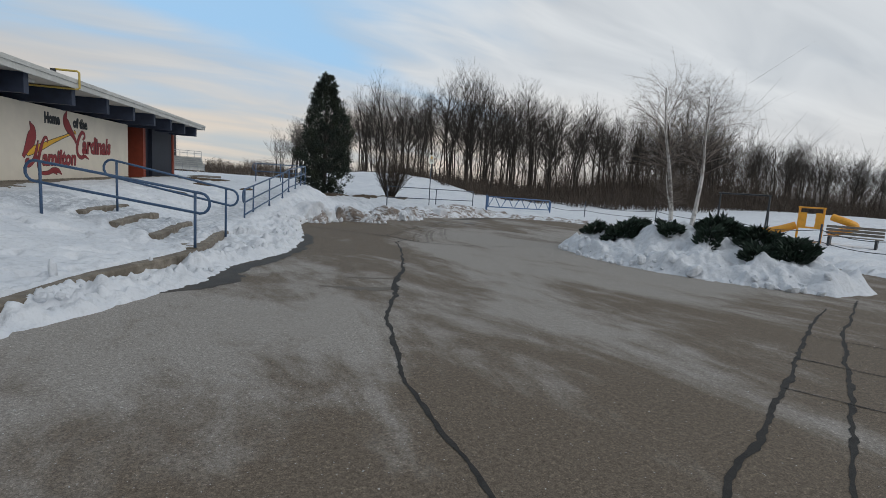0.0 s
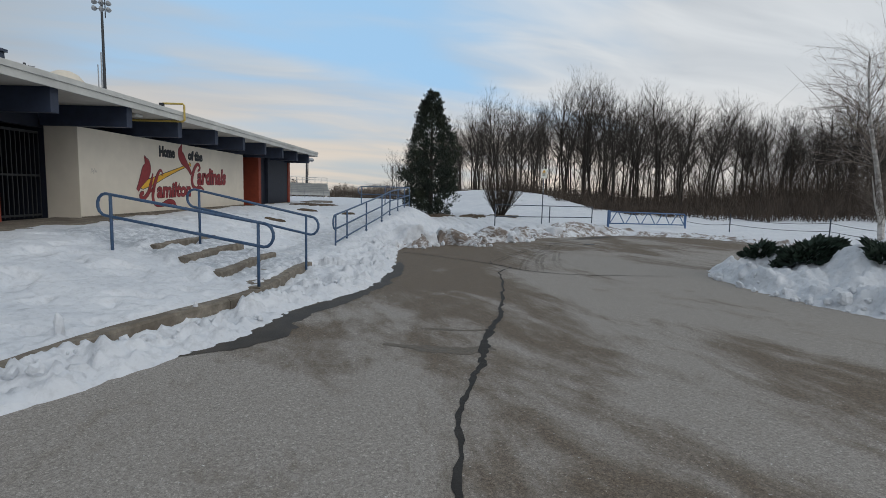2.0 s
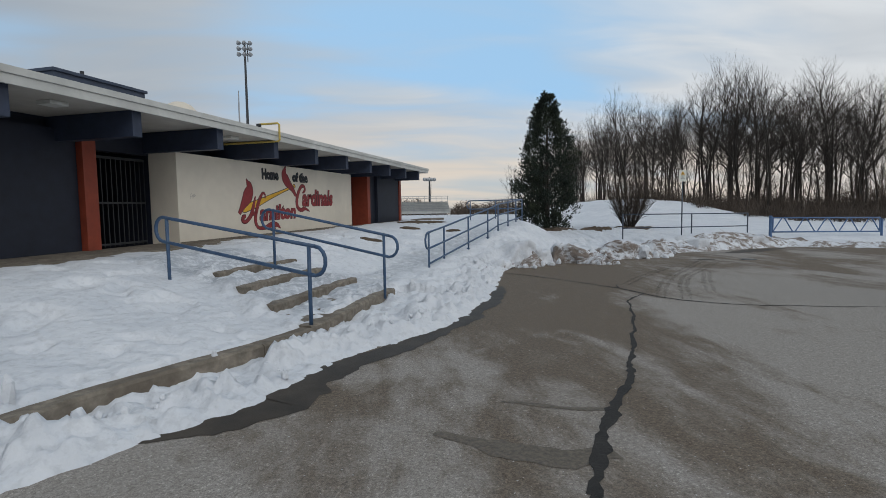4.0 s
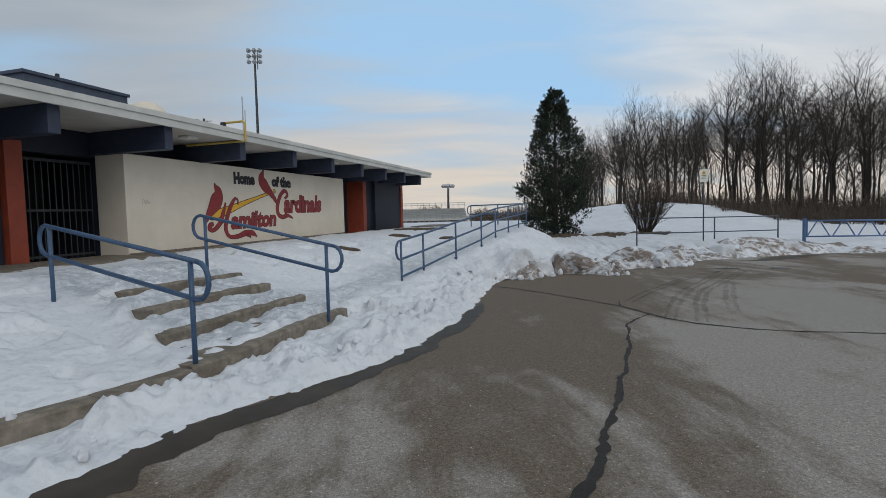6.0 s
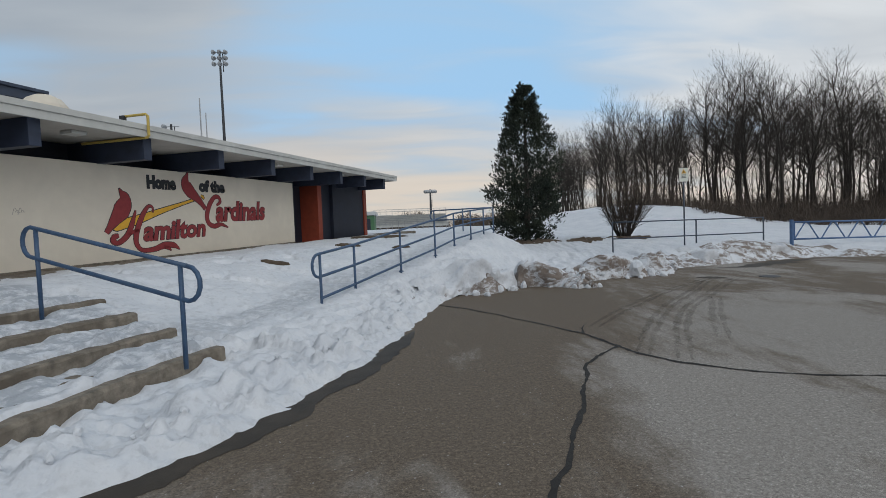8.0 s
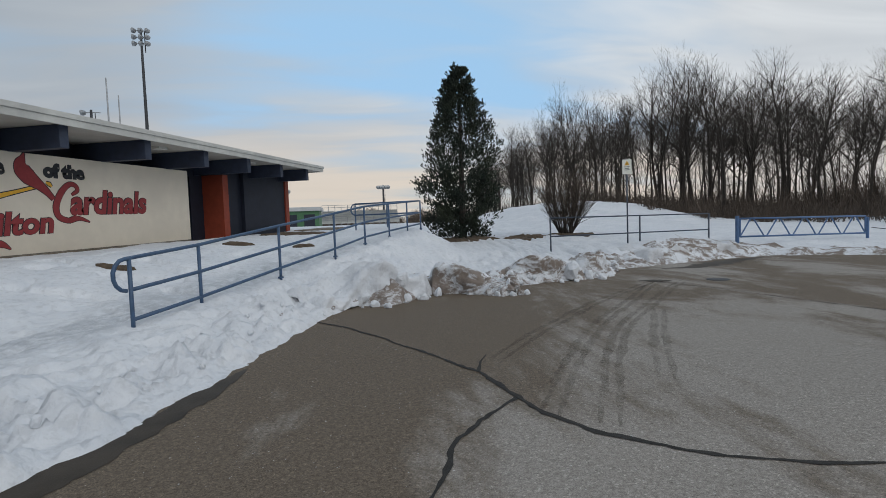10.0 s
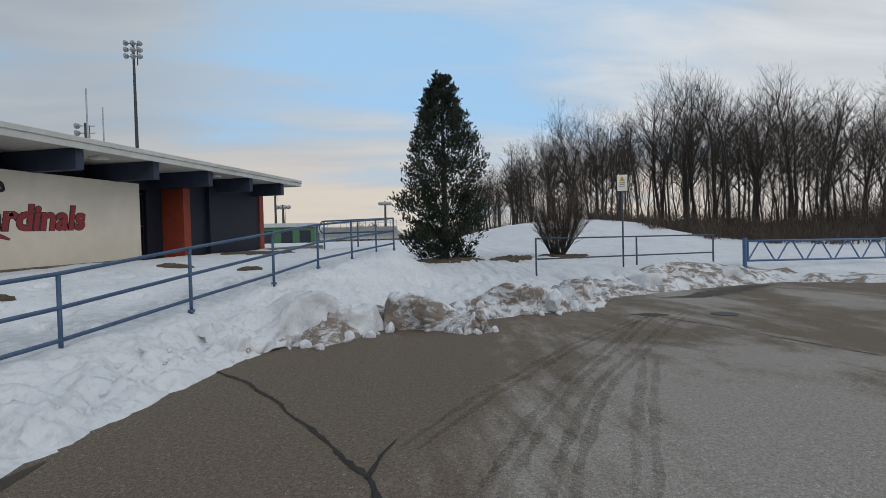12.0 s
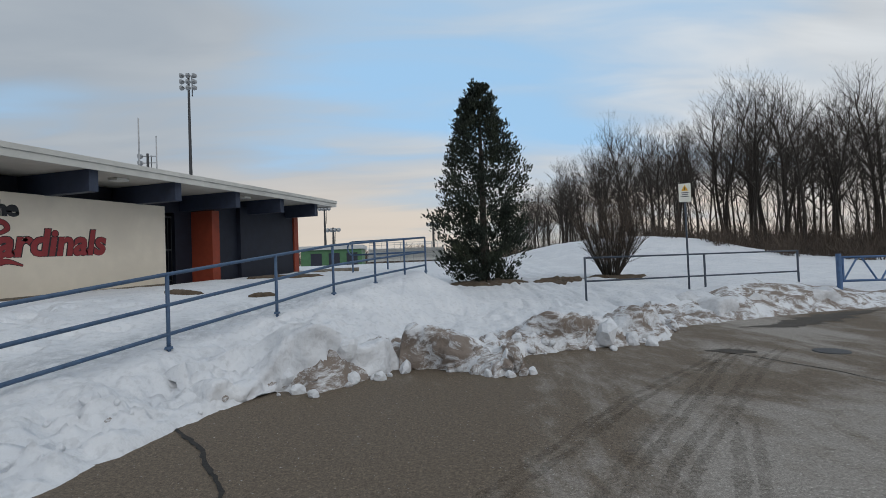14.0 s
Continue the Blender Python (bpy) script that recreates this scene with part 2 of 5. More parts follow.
def soften_track(mat):
    """Tyre dirt lies in patches with the road showing through."""
    t = mat.node_tree
    pos = t.nodes.new("ShaderNodeNewGeometry").outputs["Position"]
    a = mathn(t, "MULTIPLY", rampn(t, noisen(t, pos, 1.6, 5, 0.6), [(0.32, 0.15), (0.62, 0.95)]), rampn(t, noisen(t, pos, 26, 4, 0.7), [(0.38, 0.08), (0.60, 0.45)]))
    nlink(t, a, t.nodes["Principled BSDF"].inputs["Alpha"])


soften_track(M_TRACK)
M_ROOF = material("roof_gravel", (0.33, 0.32, 0.30), 0.95, var=0.2, scale=30, bump=0.4)
M_RAIL = material("blue_rail_paint", (0.040, 0.085, 0.165), 0.5, var=0.14, scale=14, bump=0.15, bscale=90, tint=(0.055, 0.10, 0.17), tscale=5)
M_GATE = material("blue_gate_paint", (0.07, 0.14, 0.28), 0.5, var=0.12, scale=14, bump=0.15)
M_FENCE = material("dark_fence_paint", (0.05, 0.065, 0.09), 0.6, var=0.15, scale=10, bump=0.1)
M_GALV = material("galvanised_steel", (0.34, 0.35, 0.36), 0.5, metal=0.6, var=0.1, scale=9, bump=0.08)
M_DARK = material("dark_metal", (0.03, 0.032, 0.036), 0.55, var=0.15, scale=8, bump=0.1)
# near-black base colour stands in for the shade inside the barred openings
M_ROOM_SHADE = material("room_shade_black", (0.012, 0.013, 0.016), 0.8, var=0.1, bump=0.05)
M_LAMP = material("lamp_glass", (0.62, 0.62, 0.58), 0.4, var=0.03, bump=0.0)
M_YELLOW = material("yellow_pipe_paint", (0.55, 0.40, 0.10), 0.55, var=0.1, bump=0.1)
M_PLASTIC = material("yellow_plastic", (0.80, 0.36, 0.03), 0.45, var=0.06, bump=0.03)
M_CRIMSON = material("mural_red", (0.26, 0.032, 0.036), 0.7, var=0.06, scale=10, bump=0.08)
M_BLACK = material("mural_black", (0.02, 0.022, 0.026), 0.7, var=0.06, scale=10, bump=0.08)
M_GOLD = material("mural_yellow", (0.72, 0.40, 0.035), 0.7, var=0.05, scale=10, bump=0.08)
M_SIGN = material("sign_white", (0.74, 0.74, 0.67), 0.5, var=0.03, bump=0.03)
M_BARK = material("bark", (0.048, 0.040, 0.034), 0.95, var=0.22, scale=9, bump=0.6, bscale=22)
M_TWIG = material("twigs", (0.062, 0.051, 0.043), 0.95, var=0.2, scale=3, bump=0.0, per_piece=0.35)
M_DAMP = material("damp_asphalt", (0.115, 0.094, 0.070), 0.7, var=0.2, scale=30, bump=0.4)
M_BRUSH = material("brush_stems", (0.080, 0.060, 0.046), 0.95, var=0.25, scale=1.2, bump=0.0)
M_BIRCH = material("birch_bark", (0.72, 0.69, 0.66), 0.8, var=0.06, scale=5, bump=0.3, tint=(0.30, 0.27, 0.25), tscale=9)
M_BTWIG = material("birch_twigs", (0.19, 0.155, 0.13), 0.9, var=0.15, scale=4, bump=0.0)
M_CEDAR = material("cedar_leaf", (0.013, 0.022, 0.014), 0.8, var=0.3, scale=3.5, bump=0.0, tint=(0.026, 0.033, 0.016), tscale=1.2)
M_JUNI = material("juniper_leaf", (0.016, 0.034, 0.020), 0.8, var=0.3, scale=6, bump=0.0)
M_SOIL = material("bare_soil", (0.085, 0.062, 0.042), 0.95, var=0.25, scale=12, bump=0.6, tint=(0.10, 0.075, 0.052), tscale=3)
M_GREEN = material("green_cladding", (0.055, 0.145, 0.065), 0.6, var=0.08, scale=2, bump=0.05)
M_PALE = material("pale_roof", (0.45, 0.46, 0.46), 0.6, var=0.06, scale=1, bump=0.05)
M_PLANT = material("plant_room_paint", (0.040, 0.056, 0.092), 0.55, var=0.12, scale=3, bump=0.05)
M_WOOD = material("bench_wood", (0.22, 0.19, 0.16), 0.85, var=0.15, scale=12, bump=0.3)

# ---------------------------------------------------------------- mesh helpers


def finish(bm, name, mat, parent=None, label="", smooth=False):
    me = bpy.data.meshes.new(name)
    bm.to_mesh(me)
    bm.free()
    me.materials.append(mat)
    if smooth:
        me.polygons.foreach_set("use_smooth", [True] * len(me.polygons))
    ob = new(name, me)
    if parent is not None:
        ob.parent = parent
    if label:
        ob["label"] = label
    return ob


def part(name, bm, mat, parent, label="", smooth=False):
    return finish(bm, name, mat, parent, label, smooth)


def thing(name, m, label, category, group="", kind=""):
    ob = new(name)
    ob.matrix_world = m
    ob.empty_display_size = 0.2
    return tagged(ob, label, category, group, kind)


def box(bm, x0, x1, y0, y1, z0, z1, bevel=0.0):
    r = bmesh.ops.create_cube(bm, size=1.0)
    for v in r["verts"]:
        v.co = Vector((x0 + (v.co.x + 0.5) * (x1 - x0), y0 + (v.co.y + 0.5) * (y1 - y0), z0 + (v.co.z + 0.5) * (z1 - z0)))
    if bevel:
        edges = list({e for v in r["verts"] for e in v.link_edges})
        bmesh.ops.bevel(bm, geom=edges, offset=bevel, segments=2, affect="EDGES", profile=0.6)
    return r["verts"]


def boxm(*a, bevel=0.0):
    bm = bmesh.new()
    box(bm, *a, bevel=bevel)
    return bm


def tube(bm, pts, radii, sides=8, caps=True):
    """A tapering pipe along a line of points."""
    pts = [Vector(p) for p in pts]
    if isinstance(radii, (int, float)):
        radii = [radii] * len(pts)
    rings = []
    for i, p in enumerate(pts):
        d = (pts[min(i + 1, len(pts) - 1)] - pts[max(i - 1, 0)]).normalized()
        ref = Vector((0, 0, 1)) if abs(d.z) < 0.9 else Vector((1, 0, 0))
        a = d.cross(ref).normalized()
        b = d.cross(a)
        rings.append([bm.verts.new(p + (a * math.cos(k * math.tau / sides) + b * math.sin(k * math.tau / sides)) * radii[i]) for k in range(sides)])
    for i, (r0, r1) in enumerate(zip(rings, rings[1:])):
        best = min(range(sides), key=lambda k: (r1[k].co - pts[i + 1] - r0[0].co + pts[i]).length)
        for k in range(sides):
            bm.faces.new((r0[k], r0[(k + 1) % sides], r1[(k + 1 + best) % sides], r1[(k + best) % sides]))
    if caps and sides > 2:
        bm.faces.new(rings[0][::-1])
        bm.faces.new(rings[-1])


def tubem(pts, radii, sides=8):
    bm = bmesh.new()
    tube(bm, pts, radii, sides)
    bmesh.ops.recalc_face_normals(bm, faces=bm.faces)
    return bm


def raw(name, verts, faces, mat, parent=None, smooth=False):
    me = bpy.data.meshes.new(name)
    me.from_pydata(verts, [], faces)
    me.materials.append(mat)
    if smooth:
        me.polygons.foreach_set("use_smooth", [True] * len(me.polygons))
    ob = new(name, me)
    if parent is not None:
        ob.parent = parent
    return ob


def ss(a, b, x):
    t = np.clip((x - a) / (b - a), 0, 1)
    return t * t * (3 - 2 * t)


# ---------------------------------------------------------------- smooth value noise on arrays
LAT = np.random.RandomState(7).rand(256, 256)


def vnoise(x, y):
    xi, yi = np.floor(x).astype(int), np.floor(y).astype(int)
    fx, fy = x - xi, y - yi
    fx, fy = fx * fx * (3 - 2 * fx), fy * fy * (3 - 2 * fy)
    g = lambda a, b: LAT[a % 256, b % 256]
    return (g(xi, yi) * (1 - fx) + g(xi + 1, yi) * fx) * (1 - fy) + (g(xi, yi + 1) * (1 - fx) + g(xi + 1, yi + 1) * fx) * fy


def fbm(x, y, octaves=4):
    s, a, tot = 0, 1.0, 0
    for i in range(octaves):
        s = s + a * (vnoise(x * 2 ** i + 17.3 * i, y * 2 ** i + 5.1 * i) - 0.5)
        tot += a
        a *= 0.55
    return s / tot * 2


# ---------------------------------------------------------------- the lie of the land
# open asphalt, clockwise from the south west
DRIVE = [(-14, -22), (-7.2, -5.0), (-4.45, -0.3), (-3.75, 0.55), (-3.15, 1.25), (-2.6, 1.85), (-2.25, 2.4), (-1.85, 3.1), (-1.28, 3.8), (-0.6, 4.6),
         (0.0, 5.5), (0.52, 6.7), (1.05, 8.1), (1.35, 9.6), (1.72, 10.95), (2.3, 12.1), (2.9, 11.85), (3.4, 12.35), (3.9, 13.05), (4.5, 12.95),
         (5.1, 12.05), (5.5, 12.35), (5.9, 13.5), (6.6, 13.8), (7.6, 13.8), (8.6, 14.25), (9.6, 15.6), (12.2, 16.5),
         (16, 17.2), (19, 15.2), (19.5, 10), (17, 4.5), (14.7, 1.0), (14.0, -0.7), (12.8, -2.4), (14, -8), (18, -22)]
ISLAND = [(7.7, 4.6), (6.9, 2.6), (6.75, 1.0), (7.15, -1.0), (8.05, -2.5), (9.6, -2.6), (12.0, -0.5), (12.8, 2.6), (11.3, 5.4), (9.3, 5.9)]
U = Vector((0.3353, 0.9421, 0))          # along the building's front, away from the start
W = Vector((0.9421, -0.3353, 0))         # out of the front
O = Vector((-6.677, 10.895, 0))          # near foot of the cream wall
KERB = Vector((-1.28, 7.10, 0))          # far end of the kerb
KD = Vector((0.436, 0.900, 0))           # along the kerb
KN = Vector((-0.900, 0.436, 0))          # from the kerb towards the building
RAMP = Vector((-0.45, 9.35, 0))          # near end of the ramp's railing
RD = Vector((0.4436, 0.8962, 0))
RN = Vector((0.8962, -0.4436, 0))
STEPS = [(0.0, 0.20, -3.15, 0.0), (0.88, 0.37, -2.75, 0.35), (1.72, 0.54, -2.60, 0.55), (2.42, 0.71, -2.45, 0.85)]


def bend(a):
    """How far the kerb swings out before the flight of steps."""
    return -0.40 * ss(0.0, -3.2, a) * (1 - ss(-3.2, -6.2, a))


def base_z(s):
    return 0.95 + 0.02 * s


def poly_dist(poly, x, y):
    """Distance to a polygon's outline, positive outside."""
    best = np.full(x.shape, 1e9)
    inside = np.zeros(x.shape, bool)
    n = len(poly)
    for i in range(n):
        (ax, ay), (bx, by) = poly[i], poly[(i + 1) % n]
        dx, dy = bx - ax, by - ay
        t = np.clip(((x - ax) * dx + (y - ay) * dy) / (dx * dx + dy * dy), 0, 1)
        best = np.minimum(best, np.hypot(x - ax - t * dx, y - ay - t * dy))
        cond = ((ay > y) != (by > y)) & (x < (bx - ax) * (y - ay) / (by - ay + 1e-12) + ax)
        inside ^= cond
    return np.where(inside, -best, best)


def land(x, y):
    """Height of the ground without snow banks, off the asphalt."""
    s = (x - O.x) * U.x + (y - O.y) * U.y
    q = (x - KERB.x) * KN.x + (y - KERB.y) * KN.y
    a = (x - KERB.x) * KD.x + (y - KERB.y) * KD.y
    q = q - bend(a)
    r = (x - RAMP.x) * RN.x + (y - RAMP.y) * RN.y          # right of the ramp's railing
    b = (x - RAMP.x) * RD.x + (y - RAMP.y) * RD.y
    zb = base_z(np.clip(s, -12, 19))
    # terrace before the building
    terr = 0.17 + (zb - 0.17) * ss(0.1, 4.4, q)
    zr = 0.29 + 0.093 * np.clip(b, -2, 11.5)
    ramp = zr + (zb - zr) * ss(0.8, 4.2, -r)
    west = terr + (ramp - terr) * ss(0.2, 2.0, a)
    # open field to the north and east, a low hill at the wood
    east = 0.12 + 0.62 * ss(12.5, 23.0, y - 0.12 * np.clip(x - 8, 0, 40)) * ss(46, 20, x)
    east = east + 0.40 * ss(22, 45, np.hypot(x - 4, y - 4)) * ss(0, 18, y)
    hx, hy = (x - 19.3) / np.where(x > 19.3, 6.5, 8.2), (y - 40) / 10.5
    east = east + 1.7 * np.exp(-(hx * hx + hy * hy) ** 1.5)
    r2 = r + 1.2 * np.maximum(0, b - 10.5)
    m = ss(0.0, 2.2, r2) * ss(-8, -4, b)
    z = west + (east - west) * np.where(r2 > 0, m, 0)
    far = ss(28, 60, np.hypot(x - 3, y - 8))
    return z + (1.0 * ss(-20, 25, y) + 0.4 * fbm(x / 45, y / 45, 2) + east * 0.25 - z) * far


def stairs_z(x, y, z):
    """Step down the terrace inside the flight of steps."""
    q = (x - KERB.x) * KN.x + (y - KERB.y) * KN.y
    a = (x - KERB.x) * KD.x + (y - KERB.y) * KD.y
    q = q - bend(a)
    a = a - 0.10 * q
    lvl = np.full(x.shape, 0.03)
    for q0, zz, a0, a1 in STEPS:
        lvl = lvl + 0.17 * ss(q0 + 0.06, q0 + 0.22, q)
    left = -3.15 + 0.32 * np.clip(q, 0, 3)
    inn = ss(-0.50, -0.02, a - left) * ss(0.30, 0.05, a) * ss(3.7, 3.3, q)
    return z + (lvl + 0.070 + 0.10 * fbm(x * 3.3, y * 3.3, 3) - z) * inn * (q > -0.1)


def snow_z(x, y):
    warp = 0.16 * fbm(x * 1.1, y * 1.1, 4) + 0.05 * fbm(x * 5, y * 5, 2)
    d = np.minimum(poly_dist(DRIVE, x, y), 1e9)
    di = -poly_dist(ISLAND, x, y)
    q = (x - KERB.x) * KN.x + (y - KERB.y) * KN.y
    a = (x - KERB.x) * KD.x + (y - KERB.y) * KD.y
    q = q - bend(a)
    near = d + warp
    z0 = stairs_z(x, y, land(x, y))
    front = (q < 0.06) & (a < 0.6)                         # verge between kerb and asphalt
    z0 = np.where(a < 0.6, z0 * np.where(a < -3.0, ss(0.10, 0.27, q), ss(0.02, 0.18, q)), z0)
    bank = np.exp(-((x - 5.4) / 3.6) ** 4) * ss(10.8, 12.3, y)   # ploughed heap
    bank2 = np.exp(-((x - 13.2) / 1.9) ** 2) * ss(13, 15, y)
    lump = fbm(x * 2.3 + 9, y * 2.3, 4)
    thick = 0.11 + 0.05 * fbm(x * 1.5, y * 1.5, 3)
    heap = (0.22 + 0.20 * lump) * bank * np.exp(-(np.maximum(near - 0.18, (0.18 - near) * 3) / 0.62) ** 2) + (0.34 + 0.16 * lump) * bank2 * np.exp(-((near - 1.0) / 0.85) ** 2)
    row = (0.08 + 0.20 * fbm(x * 3.3, y * 3.3, 4)) * np.exp(-((near - 0.55) / 0.5) ** 2) * (q < 0.3)
    rise = ss(0.0, np.where(front, 0.3, 1.6), near)
    lip = 1 - np.exp(-np.maximum(near, 0) / 0.09)
    calm = 1 - 0.65 * ss(0.2, 0.9, q)                        # the terrace lies smoother than the verge
    rough = (0.055 * fbm(x * 4, y * 4, 4) + 0.04 * fbm(x * 8, y * 8, 3)) * calm + 0.05 * fbm(x * 0.7, y * 0.7, 3)
    clod = 0.30 - np.abs(fbm(x * 5.3 + 4, y * 5.3, 3)) - 0.5 * np.abs(fbm(x * 11.0, y * 11.0 + 2, 2))
    rough = rough + 0.085 * clod * (q < 0.25) * ss(1.3, 0.35, near) + 0.006 * clod
    tread = ((q > 0.0) & (q < 3.4) & (a < 0.5) & (a > -3.2))
    z = z0 * rise + np.where(tread, 0.012, thick * 0.55) * lip + (heap + row) * lip + np.where(tread, rough * 0.8, rough * np.where(q > 0, 0.8, 1.6)) * lip
    z = np.where(near > 0, z - 0.02, -0.02 + 0.4 * near)
    dints = ss(0.16, 0.42, fbm(x * 2.7 + 31, y * 2.7 + 7, 2)) * ss(0.5, 0.9, fbm(x * 0.35 + 3, y * 0.35, 2) * 0.5 + 0.62)
    z = z - 0.085 * dints * ss(0.35, 0.8, near) * (~tread)
    o = (x - O.x) * W.x + (y - O.y) * W.y
    s = (x - O.x) * U.x + (y - O.y) * U.y
    bare = ss(0.62, 0.30, o + 0.25 * fbm(x * 1.3, y * 1.3, 3)) * (o > -3) * ss(-17, -16, s) * ss(18.5, 17.5, s)
    bare = np.maximum(bare, ss(1.25, 0.8, o + 0.3 * fbm(x * 1.3, y * 1.3, 3)) * (o > -3) * ss(-17, -16, s) * ss(0.6, -0.4, s))
    z = z - 0.22 * bare
    z = np.where(near > 0.05, np.maximum(z, 0.03 * ss(0.05, 0.25, near)), z)
    # the planted island
    di = di + warp
    isl = (0.34 * ss(0, 0.45, di) + 0.62 * ss(0.3, 2.6, di) + 0.34 * fbm(x * 2.2, y * 2.2, 4) * ss(0, 0.5, di) + rough) - 0.02
    z = np.where(di > 0, np.maximum(z, isl), np.where(near > 0, z, np.maximum(z, -0.02 + 0.4 * di)))
    return np.maximum(z, -0.25)


def ground_at(x, y):
    return float(snow_z(np.array([float(x)]), np.array([float(y)]))[0])


def axis_lines(lo, hi, step, reach):
    mid = list(np.arange(lo, hi + step * 0.5, step))
    out, g, p = [], step, mid[-1]
    while p < reach:
        g *= 1.09
        p += g
        out.append(p)
    back, g, p = [], step, mid[0]
    while p > -reach:
        g *= 1.09
        p -= g
        back.append(p)
    return np.array(back[::-1] + mid + out)


def build_ground():
    xs, ys = [-1800, -60, -20, 0, 20, 60, 1800], [-1800, -60, -20, 0, 20, 60, 1800]
    v = [(x, y, 0.0) for y in ys for x in xs]
    n = len(xs)
    f = [(j * n + i, j * n + i + 1, j * n + n + i + 1, j * n + n + i) for j in range(n - 1) for i in range(n - 1)]
    g = raw("ground", v, f, M_ASPHALT)
    tagged(g, "brown-grey asphalt drive with dried road salt", "driveway", kind="structure")
    gx, gy = axis_lines(-5.5, 9.5, 0.045, 1700), axis_lines(-1.5, 14.5, 0.045, 1700)
    X, Y = np.meshgrid(gx, gy)
    Z = snow_z(X, Y)
    nx, ny = len(gx), len(gy)
    verts = np.stack([X.ravel(), Y.ravel(), Z.ravel()], 1)
    idx = np.arange(nx * ny).reshape(ny, nx)
    keep = (np.maximum.reduce([Z[:-1, :-1], Z[1:, :-1], Z[:-1, 1:], Z[1:, 1:]]) > -0.06)
    faces = np.stack([idx[:-1, :-1], idx[:-1, 1:], idx[1:, 1:], idx[1:, :-1]], -1)[keep]
    ob = raw("snow_cover", verts.tolist(), faces.reshape(-1, 4).tolist(), M_SNOW, smooth=True)
    tagged(ob, "trodden snow lying over lawn, terrace and verge", "snow", kind="structure")
    # dirty ploughed faces carry their own material
    ob.data.materials.append(M_DIRTY)
    c = verts[faces.reshape(-1, 4)[:, 0]]
    dd = poly_dist(DRIVE, c[:, 0], c[:, 1])
    dirty = ((dd < 1.0) & (c[:, 1] > 11.2 + 0.0 * c[:, 0]) & (c[:, 0] > 2.3) & (c[:, 0] < 16)) | ((dd < 0.5) & (c[:, 0] > 9) & (c[:, 1] > 8))
    ob.data.polygons.foreach_set("material_index", dirty.astype(int).tolist())
    return ob


build_ground()


def ribbon(name, line, widths, mat, label, category, z=0.004, jag=0.5, step=0.07, seed=1, wander=1.0):
    """A flat ragged strip lying on the asphalt along a line."""
    rng = random.Random(seed)
    pts = []
    for (p, w0), (p2, w1) in zip(zip(line, widths), zip(line[1:], widths[1:])):
        n = max(1, int(math.dist(p, p2) / step))
        pts += [(p[0] + (p2[0] - p[0]) * i / n, p[1] + (p2[1] - p[1]) * i / n, w0 + (w1 - w0) * i / n) for i in range(n)]
    pts.append((*line[-1], widths[-1]))
    if wander < 1:
        n = len(pts)
        pts = [tuple(sum(pts[min(max(i + k, 0), n - 1)][c] for k in range(-12, 13)) / 25 for c in range(3)) for i in range(n)]
    verts, faces = [], []
    for i, (x, y, w) in enumerate(pts):
        x2, y2, _ = pts[min(i + 1, len(pts) - 1)]
        x1, y1, _ = pts[max(i - 1, 0)]
        d = math.hypot(x2 - x1, y2 - y1) or 1
        nx, ny = -(y2 - y1) / d, (x2 - x1) / d
        w *= 0.74 + 0.5 * noise.noise((x * 3.1, y * 3.1, seed + 4))
        wob = (noise.noise((x * 1.7, y * 1.7, seed)) * 0.06 + noise.noise((x * 9, y * 9, seed)) * 0.012) * min(1, w * 14 + 0.3) * wander
        for sgn in (1, -1):
            h = w * 0.5 * (1 + jag * (rng.random() * 2 - 1))
            verts.append((x + nx * (wob + sgn * h), y + ny * (wob + sgn * h), z))
        if i:
            k = 2 * i
            faces.append((k - 2, k - 1, k + 1, k))
    ob = raw(name, verts, faces, mat)
    return tagged(ob, label, category, kind="structure")


CRK = "dark open crack running across the asphalt"
ribbon("crack", [(-2.3, -6.5), (-1.85, -4.1), (-1.56, -2.6), (-1.1, -1.5), (-0.69, -0.55), (-0.12, 0.31)], [0.05, 0.05, 0.06, 0.07, 0.08, 0.10], M_CRACK, CRK, "crack", seed=2)
ribbon("crack", [(-0.12, 0.31), (0.29, 1.08), (0.92, 2.0), (1.46, 3.02), (1.98, 4.0), (2.48, 5.0), (2.92, 6.05), (3.2, 6.45), (3.62, 6.85)],
       [0.13, 0.14, 0.09, 0.065, 0.06, 0.06, 0.05, 0.05, 0.05], M_CRACK, CRK, "crack", z=0.005, seed=3)
ribbon("crack", [(1.56, 10.95), (2.0, 10.36), (2.45, 9.7), (2.68, 9.2), (3.12, 8.4), (3.48, 7.6), (3.62, 6.85), (3.70, 6.46), (3.94, 6.06), (4.34, 5.66), (4.95, 5.36), (5.9, 5.08), (6.9, 4.85)],
       [0.04, 0.05, 0.055, 0.05, 0.05, 0.06, 0.065, 0.06, 0.055, 0.05, 0.05, 0.045, 0.04], M_CRACK, CRK, "crack", z=0.006, seed=4)
ribbon("crack", [(3.47, 7.6), (3.58, 7.92), (3.72, 8.2)], [0.04, 0.03, 0.012], M_CRACK, CRK, "crack", z=0.007, seed=5)
ribbon("crack", [(8.75, 13.1), (9.05, 12.5), (9.32, 11.6), (9.52, 10.3), (9.85, 8.8), (10.5, 7.0)], [0.03, 0.03, 0.03, 0.03, 0.025, 0.02], M_CRACK, CRK, "crack", seed=6)
ribbon("crack", [(-2.2, -5.3), (-0.7, -4.75), (1.86, -4.05), (4.0, -3.4), (6.45, -2.75)], [0.05, 0.06, 0.07, 0.05, 0.04], M_CRACK, CRK, "crack", seed=7)
